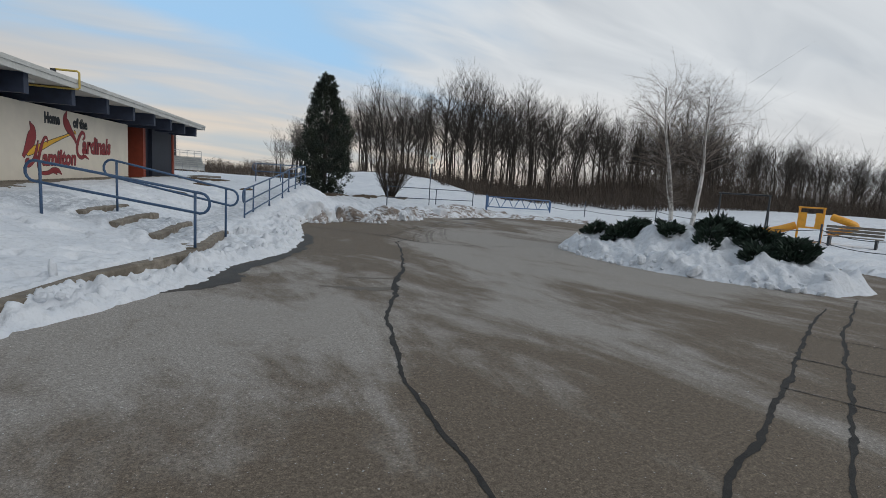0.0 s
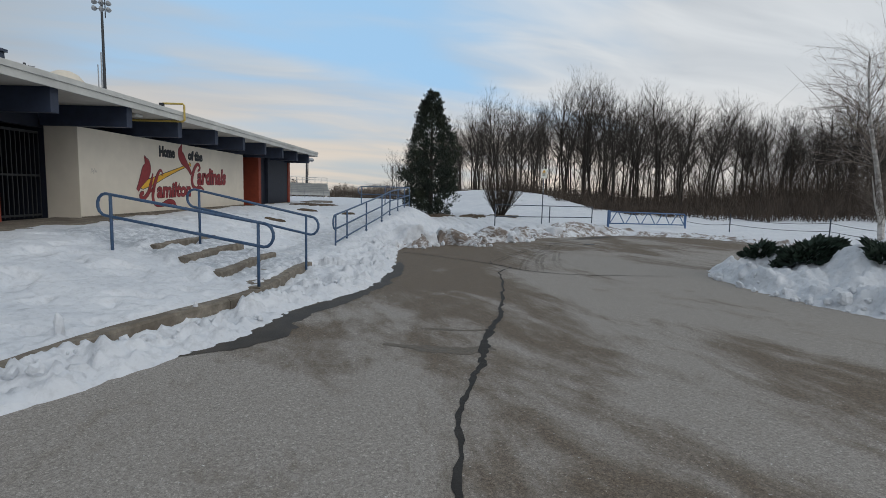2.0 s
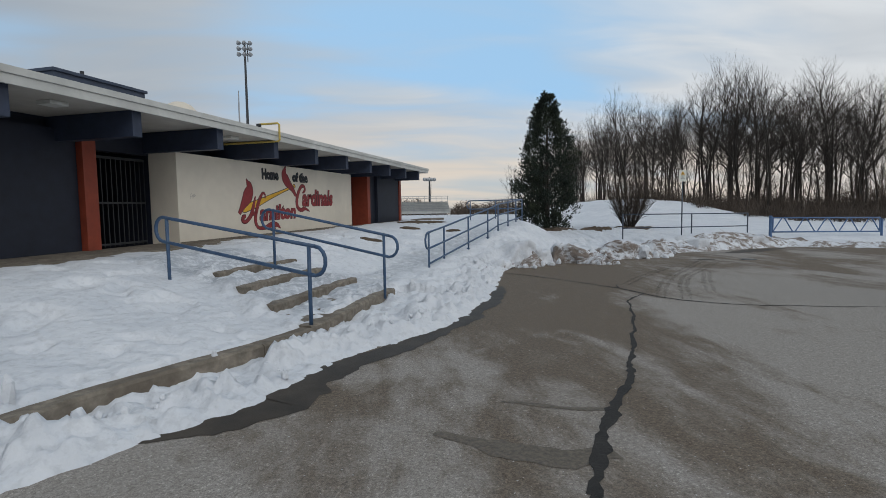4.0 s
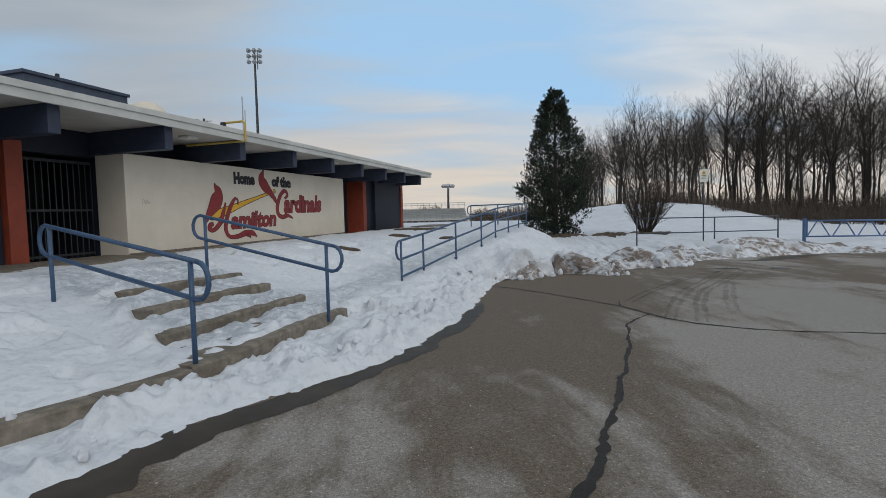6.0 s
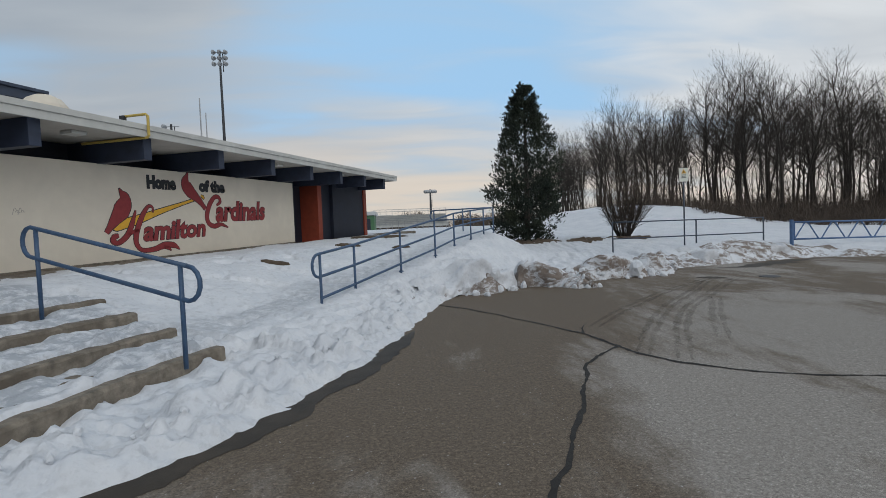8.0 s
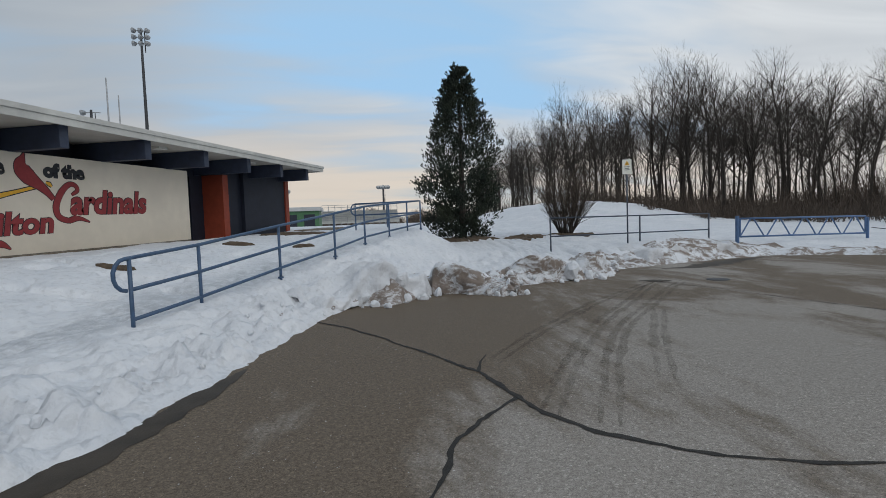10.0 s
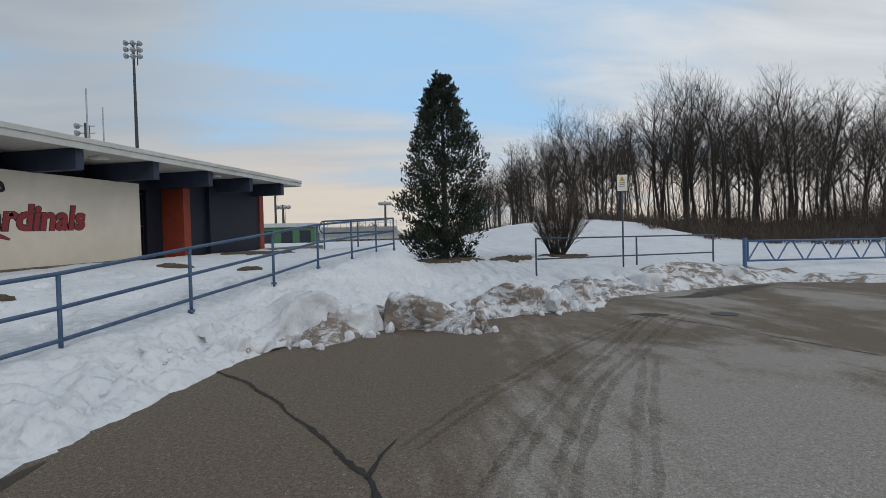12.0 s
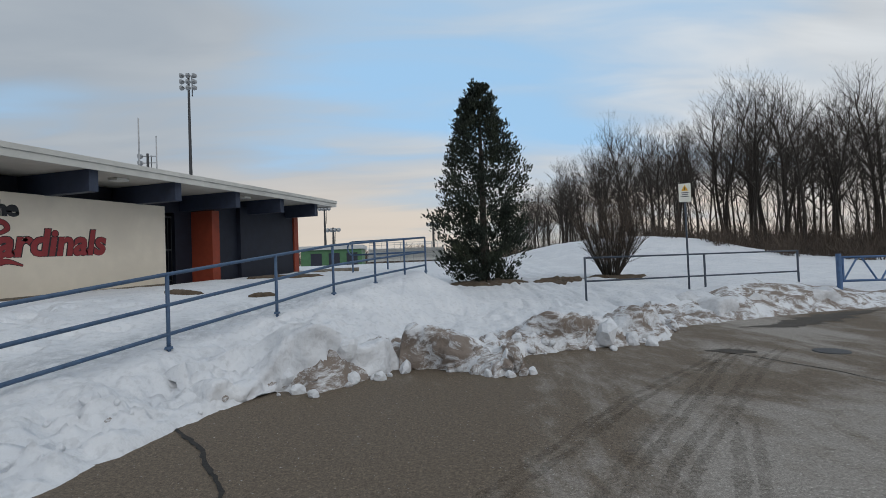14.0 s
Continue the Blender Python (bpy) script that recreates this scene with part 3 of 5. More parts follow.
ribbon("crack", [(-1.6, -5.7), (0.07, -5.1), (1.97, -4.5), (4.6, -3.6), (8.1, -2.7)], [0.05, 0.05, 0.06, 0.05, 0.04], M_CRACK, CRK, "crack", seed=8)
for k, (p, q) in enumerate((((1.55, -4.14), (1.95, -5.3)), ((2.7, -3.80), (3.15, -4.95)), ((4.0, -3.40), (4.5, -4.6)))):
    ribbon("crack", [p, ((p[0] + q[0]) / 2, (p[1] + q[1]) / 2), q], [0.022, 0.02, 0.016], M_CRACK, "fine joint between the long cracks of the asphalt", "crack", z=0.006, seed=90 + k)
WETL = "dark wet meltwater along the foot of the snow"
ribbon("meltwater", [(-3.1, 1.35), (-2.65, 1.65), (-2.22, 2.0), (-2.05, 2.55), (-1.78, 3.02), (-1.24, 3.6), (-0.60, 4.45), (-0.05, 5.32), (0.46, 6.42), (0.94, 7.65), (1.12, 8.4)],
       [0.06, 0.60, 0.78, 0.62, 0.55, 0.52, 0.52, 0.50, 0.50, 0.34, 0.05], M_WET, WETL, "puddle", jag=0.12, seed=11)
ribbon("meltwater", [(10.6, 15.2), (11.5, 15.1), (12.6, 15.7), (13.8, 16.3), (15.2, 16.7)], [0.1, 0.6, 1.0, 0.8, 0.1], M_WET, WETL, "puddle", jag=0.25, seed=12)
ribbon("meltwater", [(-0.95, 1.25), (-0.55, 0.95), (-0.1, 0.75), (0.22, 0.8)], [0.08, 0.26, 0.30, 0.22], M_DAMP, WETL, "puddle", z=0.003, jag=0.2, seed=13)
ribbon("meltwater", [(-0.35, 1.75), (0.1, 1.6), (0.55, 1.5)], [0.05, 0.12, 0.10], M_DAMP, WETL, "puddle", z=0.003, jag=0.2, seed=14)
ribbon("meltwater", [(8.62, 13.15), (8.86, 13.02), (9.1, 12.92), (9.26, 12.86)], [0.10, 0.46, 0.42, 0.10], M_WET, "dark damp hollow broken out of the asphalt", "puddle", z=0.008, jag=0.25, seed=15)


TRK = "tyre track worn through the dried salt"
for i, line in enumerate((((3.7, 7.9), (4.53, 8.93), (5.28, 9.72), (6.52, 11.0), (8.2, 12.4), (9.6, 13.6)), ((3.6, 6.2), (4.5, 7.7), (5.29, 8.82), (5.9, 9.61), (7.1, 10.89), (8.4, 12.38), (9.6, 13.5)),
                          ((4.0, 6.0), (4.85, 7.5), (5.65, 8.77), (6.23, 9.44), (7.54, 10.79), (8.89, 12.25), (9.9, 13.1)), ((5.0, 6.8), (5.6, 7.8), (6.16, 8.69), (6.77, 9.59), (7.12, 10.11)))):
    for j, o in enumerate((-0.07, 0.07)):
        ribbon("tyre_track", [(x + o * 0.8, y - o * 0.6) for x, y in line], [0.03] + [0.125] * (len(line) - 2) + [0.02], M_TRACK, TRK, "tyre track", z=0.0020 + 0.0002 * i, jag=0.30, step=0.05, seed=20 + i, wander=0.25)


def manhole(x, y, r):
    bm = bmesh.new()
    bmesh.ops.create_cone(bm, cap_ends=True, segments=28, radius1=r, radius2=r * 0.96, depth=0.012)
    ob = finish(bm, "manhole_cover", M_DARK)
    ob.location = (x, y, 0.006)
    return tagged(ob, "round dark iron manhole cover in the asphalt", "manhole", "manholes of the drive")


manhole(10.26, 12.64, 0.24)

# ---------------------------------------------------------------- kerb and steps


def kerb_pt(a, q, z):
    p = KERB + KD * a + KN * (q + float(bend(a)))
    return Vector((p.x, p.y, z))


def slab(bm, a0, a1, q0, q1, z0, z1, cuts=10, wear=0.012, skew=0.0, seed=0):
    """A worn concrete block lying along the kerb's line."""
    rng = random.Random(seed)
    prev = None
    for i in range(cuts + 1):
        a = a0 + (a1 - a0) * i / cuts
        j = lambda k: (rng.random() - 0.5) * k
        ring = [kerb_pt(a + skew * q0, q0 + j(wear), z0), kerb_pt(a + skew * q0, q0 + j(wear), z1 - 0.025 + j(wear)),
                kerb_pt(a + skew * q0, q0 + 0.025 + j(wear), z1 + j(wear)), kerb_pt(a + skew * q1, q1, z1 + j(wear * 0.5)), kerb_pt(a + skew * q1, q1, z0)]
        ring = [bm.verts.new(v) for v in ring]
        if prev:
            for k in range(5):
                bm.faces.new((prev[k], prev[(k + 1) % 5], ring[(k + 1) % 5], ring[k]))
        else:
            bm.faces.new(ring)
        prev = ring
    bm.faces.new(prev[::-1])
    bmesh.ops.recalc_face_normals(bm, faces=bm.faces)


def build_kerb():
    kerb = thing("kerb", Matrix(), "worn concrete kerb between snowy verge and terrace", "kerb", kind="structure")
    a = -16.0
    i = 0
    while a < -3.2:
        bm = bmesh.new()
        slab(bm, a, min(a + 2.4, -3.16) - 0.012, -0.03, 0.16, -0.2, 0.185, cuts=14, seed=40 + i)
        part("kerb_stone", bm, M_CONC, kerb)
        a += 2.4
        i += 1
    st = thing("stairs", Matrix(), "four worn concrete steps half covered in snow", "stairs", kind="structure")
    for k, (q0, z, a0, a1) in enumerate(STEPS):
        bm = bmesh.new()
        slab(bm, -3.15 + 0.32 * q0, 0.12, q0, q0 + 0.95, z - 0.25, z, cuts=16, wear=0.02, skew=0.10, seed=60 + k)
        part("step", bm, M_CONC, st)


build_kerb()

# ---------------------------------------------------------------- the building
TILT = Matrix(((U.x, W.x, 0, O.x), (U.y, W.y, 0, O.y), (0.02, 0, 1, 0.95), (0, 0, 0, 1)))
# frame of the building: x along the front, y out of it (so x, -y, z is right-handed), z up from the foot of the wall


def bpart(name, bm, mat, parent, label=""):
    bmesh.ops.transform(bm, matrix=TILT, verts=bm.verts)
    bmesh.ops.recalc_face_normals(bm, faces=bm.faces)
    return part(name, bm, mat, parent, label)


def bthing(name, label, category, group="", kind=""):
    return thing(name, Matrix(), label, category, group, kind)


ROOF_OFF = 1.515
BACK = -11.0
END = 17.65
START = -16.0


def build_pavilion():
    b = bthing("pavilion", "long low flat-roofed pavilion with cream, navy and red walls", "building", kind="structure")
    # navy wall behind, with its openings left free
    for s0, s1 in ((START, -2.15), (0.0, 10.6), (11.75, END)):
        bpart("wall", boxm(s0, s1, BACK, -0.85, -0.6, 2.9), M_NAVY, b, "navy painted block wall")
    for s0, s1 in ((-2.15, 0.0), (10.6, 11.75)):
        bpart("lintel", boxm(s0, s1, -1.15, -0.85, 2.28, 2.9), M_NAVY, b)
        # solid block set back in the opening, its unlit depth painted on as near-black
        bpart("doorway", boxm(s0, s1, BACK, -2.6, -0.6, 2.9), M_ROOM_SHADE, b, "near-black block behind the bars, painted as the recess's shade")
    bpart("cream_wall", boxm(0.0, 10.52, -0.85, 0.0, -0.6, 2.34, bevel=0.012), M_CREAM, b, "cream painted wall that carries the mural")
    bpart("wall_base", boxm(0.01, 10.51, 0.0, 0.012, -0.3, 0.05), M_CONC, b, "stained foot of the wall")
    bpart("navy_panel", boxm(12.82, 13.95, -0.85, -0.22, -0.6, 2.9), M_NAVY, b)
    bpart("navy_panel", boxm(13.95, 17.32, -0.85, -0.06, -0.6, 2.6), M_NAVY, b)
    bpart("red_fin", boxm(12.45, 12.80, -0.85, 0.0, -0.6, 2.35, bevel=0.01), M_RED, b, "rust-red painted pier")
    bpart("red_fin", boxm(17.34, 17.66, -0.85, 0.0, -0.6, 2.6, bevel=0.01), M_RED, b, "rust-red painted pier")
    bpart("red_fin", boxm(-2.12, -1.80, -0.85, -0.45, -0.6, 2.42, bevel=0.01), M_RED, b, "rust-red painted pier")
    bpart("navy_panel", boxm(START, -2.14, -0.84, -0.60, -0.6, 2.6), M_NAVY, b)
    # roof
    bpart("soffit", boxm(START, 18.3, -0.84, ROOF_OFF - 0.05, 2.84, 2.90), M_SOFFIT, b, "pale boarded soffit")
    bpart("roof", boxm(START, 18.3, BACK - 1, ROOF_OFF - 0.05, 2.904, 3.03), M_ROOF, b)
    bpart("fascia", boxm(START, 18.37, ROOF_OFF - 0.05, ROOF_OFF, 2.80, 2.95), M_FASCIA, b, "pale grey metal fascia")
    bpart("fascia_cap", boxm(START, 18.39, ROOF_OFF - 0.09, ROOF_OFF + 0.03, 2.953, 3.07, bevel=0.008), M_FASCIA, b, "pale grey metal edge strip")
    bpart("fascia", boxm(18.302, 18.37, BACK - 1, ROOF_OFF - 0.051, 2.80, 3.06), M_FASCIA, b)
    for k in range(13):
        s = 16.9 - 2.42 * k
        beam = bpart("beam", boxm(s - 0.11, s + 0.11, -0.84, 1.36, 2.33, 2.836, bevel=0.012), M_BEAM, b, "dark blue roof beam")
    for s in (-3.6, 1.2, 8.4, 13.2):
        lamp = bpart("soffit_lamp", boxm(s - 0.17, s + 0.17, 0.55, 0.87, 2.765, 2.838, bevel=0.02), M_LAMP, b, "flat white lamp under the soffit")
    # bars before the two doorways
    for s0, s1 in ((-1.78, -0.02), (10.62, 11.74)):
        g = bpart("gate_leaf", boxm(s0, s1, -1.02, -0.97, 2.12, 2.18), M_DARK, b, "black barred steel gate")
        for z in (0.06, 1.05):
            bpart("gate_rail", boxm(s0, s1, -1.015, -0.975, z, z + 0.05), M_DARK, g)
        n = int((s1 - s0) / 0.13)
        for i in range(n + 1):
            x = s0 + (s1 - s0) * i / n
            bpart("gate_bar", boxm(x - 0.011, x + 0.011, -1.006, -0.984, 0.02, 2.15), M_DARK, g)
    return b


build_pavilion()


def build_apron():
    bm = boxm(-6.0, 17.6, 0.016, 0.75, -0.35, 0.0, bevel=0.01)
    ob = bpart("apron", bm, M_CONC, None)
    tagged(ob, "bare damp concrete strip along the foot of the wall", "pavement", kind="structure")
    bm = boxm(-16.0, -0.1, -0.58, 1.3, -0.35, 0.03, bevel=0.01)
    ob = bpart("apron", bm, M_CONC, None)
    tagged(ob, "bare concrete landing before the barred doorway", "pavement", kind="structure")
    for s0, s1, o0, o1 in ((15.6, 18.6, 1.2, 2.4),):
        ob = bpart("door_slab", boxm(s0, s1, o0, o1, -0.3, 0.10, bevel=0.02), M_CONC, None)
        tagged(ob, "bare brown concrete slab in the snow", "pavement", kind="structure")


build_apron()


def build_roof_things():
    ph = bthing("roof_plant_room", "navy metal plant room on the flat roof", "plant room")
    s0, s1, o0, o1, zt = 3.4, 7.3, -11.0, -8.0, 6.0
    bpart("body", boxm(s0, s1, o0, o1, 2.9, zt - 0.12), M_PLANT, ph)
    bpart("cap", boxm(s0 - 0.08, s1 + 0.08, o0 - 0.08, o1 + 0.08, zt - 0.12, zt, bevel=0.02), M_PLANT, ph)
    for s in (s0 + 0.75, s0 + 2.55):
        bpart("vent", boxm(s, s + 0.75, o1, o1 + 0.04, zt - 1.0, zt - 0.45), M_NAVY, ph, "dark louvred vent")
    bpart("pipe", boxm(s0 + 1.4, s0 + 1.5, o1 - 0.5, o1 - 0.4, zt, zt + 0.25), M_DARK, ph)
    dome = bthing("roof_vent", "cream mushroom-shaped roof ventilator", "roof vent")
    bm = bmesh.new()
    prof = [(0.34, 0), (0.34, 0.22), (0.58, 0.24), (0.62, 0.34), (0.60, 0.50), (0.52, 0.64), (0.38, 0.75), (0.20, 0.81), (0.0, 0.83)]
    rings = [[bm.verts.new((3.15 + r * math.cos(k * math.tau / 20), -2.6 + r * math.sin(k * math.tau / 20), 3.03 + z * 1.62)) for k in range(20)] for r, z in prof[:-1]]
    for r0, r1 in zip(rings, rings[1:]):
        for k in range(20):
            bm.faces.new((r0[k], r0[(k + 1) % 20], r1[(k + 1) % 20], r1[k]))
    bm.faces.new(rings[-1])
    bpart("cowl", bm, M_CREAM, dome)
    pipe = bthing("conduit", "yellow painted pipe bent over the roof edge", "pipe")
    bm = bmesh.new()
    tube(bm, [(2.2, -0.3, 2.79), (2.2, ROOF_OFF + 0.04, 2.79), (2.2, ROOF_OFF + 0.08, 2.83), (2.2, ROOF_OFF + 0.08, 3.26), (2.2, ROOF_OFF + 0.03, 3.30), (2.2, ROOF_OFF - 0.55, 3.30)], 0.03, 8)
    bpart("pipe", bm, M_YELLOW, pipe)
    bpart("bracket", boxm(2.12, 2.2, ROOF_OFF - 0.62, ROOF_OFF - 0.5, 3.03, 3.31), M_DARK, pipe)


build_roof_things()

# ---------------------------------------------------------------- mural on the cream wall
MUR = bthing("mural", "painted wall mural with black and crimson lettering", "mural")


def wall_text(body, s, z, width, height, mat, shear=0.0, rise=0.0, bold=0.0, off=0.003):
    cu = bpy.data.curves.new("lettering", "FONT")
    cu.body, cu.shear, cu.offset = body, shear, bold
    cu.resolution_u = 3
    ob = bpy.data.objects.new("lettering", cu)
    scene.collection.objects.link(ob)
    bpy.context.view_layer.update()
    me = bpy.data.meshes.new_from_object(ob.evaluated_get(bpy.context.evaluated_depsgraph_get()))
    bpy.data.objects.remove(ob)
    bpy.data.curves.remove(cu)
    bm = bmesh.new()
    bm.from_mesh(me)
    bpy.data.meshes.remove(me)
    xs = [v.co.x for v in bm.verts]
    ys = [v.co.y for v in bm.verts]
    x0, x1, y0, y1 = min(xs), max(xs), min(ys), max(ys)
    for v in bm.verts:
        k = (v.co.x - x0) / (x1 - x0)
        v.co = Vector((s + k * width, off, z + (v.co.y - y0) / (y1 - y0) * height + rise * k))
    return bpart("lettering", bm, mat, MUR)


def wall_stroke(pts, widths, mat, off=0.003):
    bm = bmesh.new()
    fine = []
    n = 8
    P = [Vector((p[0], p[1])) for p in pts]
    for i in range(len(P) - 1):
        p0, p1, p2, p3 = P[max(i - 1, 0)], P[i], P[i + 1], P[min(i + 2, len(P) - 1)]
        for k in range(n):
            t = k / n
            fine.append((0.5 * (2 * p1 + (p2 - p0) * t + (2 * p0 - 5 * p1 + 4 * p2 - p3) * t * t + (3 * p1 - p0 - 3 * p2 + p3) * t ** 3), widths[i] + (widths[i + 1] - widths[i]) * t))
    fine.append((P[-1], widths[-1]))
    prev = None
    for i, (p, w) in enumerate(fine):
        d = (fine[min(i + 1, len(fine) - 1)][0] - fine[max(i - 1, 0)][0]).normalized()
        nrm = Vector((-d.y, d.x)) * w * 0.5
        cur = [bm.verts.new((p.x + nrm.x, off, p.y + nrm.y)), bm.verts.new((p.x - nrm.x, off, p.y - nrm.y))]
        if prev:
            bm.faces.new((prev[0], prev[1], cur[1], cur[0]))
        prev = cur
    return bpart("painted_stroke", bm, mat, MUR)


wall_text("Home", 3.62, 1.81, 0.98, 0.37, M_BLACK, bold=0.085)
wall_text("of the", 5.46, 1.80, 1.12, 0.37, M_BLACK, bold=0.085)
# each crimson word has a thin dark outline behind it
for mat, off, fat in ((M_BLACK, 0.003, 0.062), (M_CRIMSON, 0.007, 0.036)):
    grow_ = 0.010 if mat is M_BLACK else 0.0
    wall_text("amilton", 3.42 - grow_, 0.46 - grow_, 2.22 + 2 * grow_, 0.53 + 2 * grow_, mat, shear=0.16, rise=0.03, bold=fat, off=off)
    wall_text("ardinals", 6.10 - grow_, 0.91 - grow_, 2.52 + 2 * grow_, 0.65 + 2 * grow_, mat, shear=0.16, rise=0.02, bold=fat, off=off)
for mat, off, add in ((M_BLACK, 0.004, 0.028), (M_CRIMSON, 0.008, 0.0)):
    # sweeping capitals with their tails
    wall_stroke([(6.16, 1.42), (6.33, 1.53), (6.28, 1.66), (6.10, 1.67), (5.88, 1.46), (5.73, 1.13), (5.79, 0.88), (6.05, 0.78), (6.33, 0.83), (6.64, 0.73)], [0.05 + add, 0.10 + add, 0.10 + add, 0.12 + add, 0.15 + add, 0.16 + add, 0.14 + add, 0.12 + add, 0.10 + add, 0.02 + add], mat, off)
    wall_stroke([(2.72, 0.65), (2.60, 0.62), (2.56, 0.53), (2.68, 0.47), (2.86, 0.56), (3.0, 0.70), (3.11, 0.92), (3.24, 1.26)], [0.08 + add, 0.13 + add, 0.14 + add, 0.10 + add, 0.13 + add, 0.14 + add, 0.13 + add, 0.03 + add], mat, off)
    wall_stroke([(3.76, 1.20), (3.76, 1.33), (3.65, 1.37), (3.51, 1.24), (3.34, 0.96), (3.21, 0.63), (3.22, 0.40), (3.38, 0.25), (3.74, 0.25), (4.08, 0.33), (4.40, 0.31), (4.60, 0.18)], [0.03 + add, 0.05 + add, 0.07 + add, 0.11 + add, 0.14 + add, 0.14 + add, 0.12 + add, 0.09 + add, 0.12 + add, 0.17 + add, 0.14 + add, 0.01 + add], mat, off)
    wall_stroke([(4.06, 0.30), (4.22, 0.24), (4.30, 0.17)], [0.10 + add, 0.08 + add, 0.01 + add], mat, off)
    wall_stroke([(2.98, 0.67), (3.30, 0.77)], [0.08 + add, 0.08 + add], mat, off)
    wall_stroke([(6.02, 0.80), (6.25, 0.90)], [0.06 + add, 0.04 + add], mat, off)
# yellow bat with a rounded knob
for mat, off, add in ((M_BLACK, 0.0015, 0.045), (M_GOLD, 0.0022, 0.0)):
    wall_stroke([(2.58 - add * 0.5, 0.85), (2.66, 0.87), (2.80, 0.91), (3.36, 1.045), (4.04, 1.245), (4.80, 1.45), (5.46, 1.63)], [0.10 + add, 0.22 + add, 0.235 + add, 0.20 + add, 0.125 + add, 0.07 + add, 0.06 + add], mat, off)
    wall_stroke([(5.52, 1.70), (5.60, 1.66), (5.66, 1.60)], [0.03 + add, 0.09 + add, 0.03 + add], mat, off)
# two plain red shapes above it
for mat, off, add in ((M_BLACK, 0.0050, 0.035), (M_CRIMSON, 0.0055, 0.0)):
    wall_stroke([(2.81, 1.78 + add * 0.5), (2.86, 1.70), (2.94, 1.58), (2.93, 1.42), (2.83, 1.24), (2.64, 1.02), (2.50, 0.85), (2.40, 0.72)], [0.01 + add, 0.10 + add, 0.27 + add, 0.40 + add, 0.44 + add, 0.26 + add, 0.15 + add, 0.11 + add], mat, off)
    wall_stroke([(5.05, 2.34 + add * 0.5), (5.01, 2.24), (4.95, 2.10), (4.98, 1.96), (5.12, 1.80), (5.36, 1.62), (5.54, 1.46), (5.68, 1.30)], [0.01 + add, 0.10 + add, 0.26 + add, 0.36 + add, 0.36 + add, 0.22 + add, 0.15 + add, 0.11 + add], mat, off)
# a small worn scribble near the corner of the wall
M_SCRIB = material("faded_pencil", (0.42, 0.38, 0.33), 0.8, var=0.1, bump=0.0)
for a in range(4):
    wall_stroke([(0.42 + 0.05 * a, 1.16 + 0.05 * (a % 2)), (0.47 + 0.05 * a, 1.30 - 0.05 * (a % 2)), (0.52 + 0.04 * a, 1.20)], [0.012, 0.012, 0.012], M_SCRIB, 0.002)

# ---------------------------------------------------------------- railings


def loop_end(top, mid, out, n=7):
    """Half round from the top rail to the lower one."""
    c, r = (top + mid) / 2, (top - mid).length / 2
    upv = (top - mid).normalized()
    return [c + upv * (r * math.cos(math.pi * i / n)) + out * (r * 0.9 * math.sin(math.pi * i / n)) for i in range(n + 1)]


def stair_rail(near, far, label):
    near, far = Vector(near), Vector(far)
    t = thing("handrail", Matrix.Translation(near), label, "handrail", "handrails of the steps")
    d = (far - near)
    flat = Vector((d.x, d.y, 0)).normalized()
    H, M = Vector((0, 0, 0.90)), Vector((0, 0, 0.52))
    slope = d / Vector((d.x, d.y, 0)).length
    a_top, b_top = near + H - slope * 0.10, far + H + slope * 0.10
    a_mid, b_mid = near + M - slope * 0.10, far + M + slope * 0.10
    bm = bmesh.new()
    pts = [a_top] + [b_top] + loop_end(b_top, b_mid, flat)[1:] + [a_mid] + loop_end(a_top, a_mid, -flat)[::-1][1:]
    tube(bm, [p - near for p in pts], 0.026, 10)
    part("rail", bm, M_RAIL, t, smooth=True)
    for p in (near, far):
        part("post", tubem([p - near + Vector((0, 0, -0.25)), p - near + H], 0.026, 10), M_RAIL, t, smooth=True)
    return t


stair_rail((-2.33, 4.22, 0.34), (-4.72, 5.72, 0.72), "blue painted pipe handrail with rounded ends by the steps")
stair_rail((-1.41, 6.54, 0.37), (-3.55, 7.55, 0.84), "blue painted pipe handrail with rounded ends by the steps")


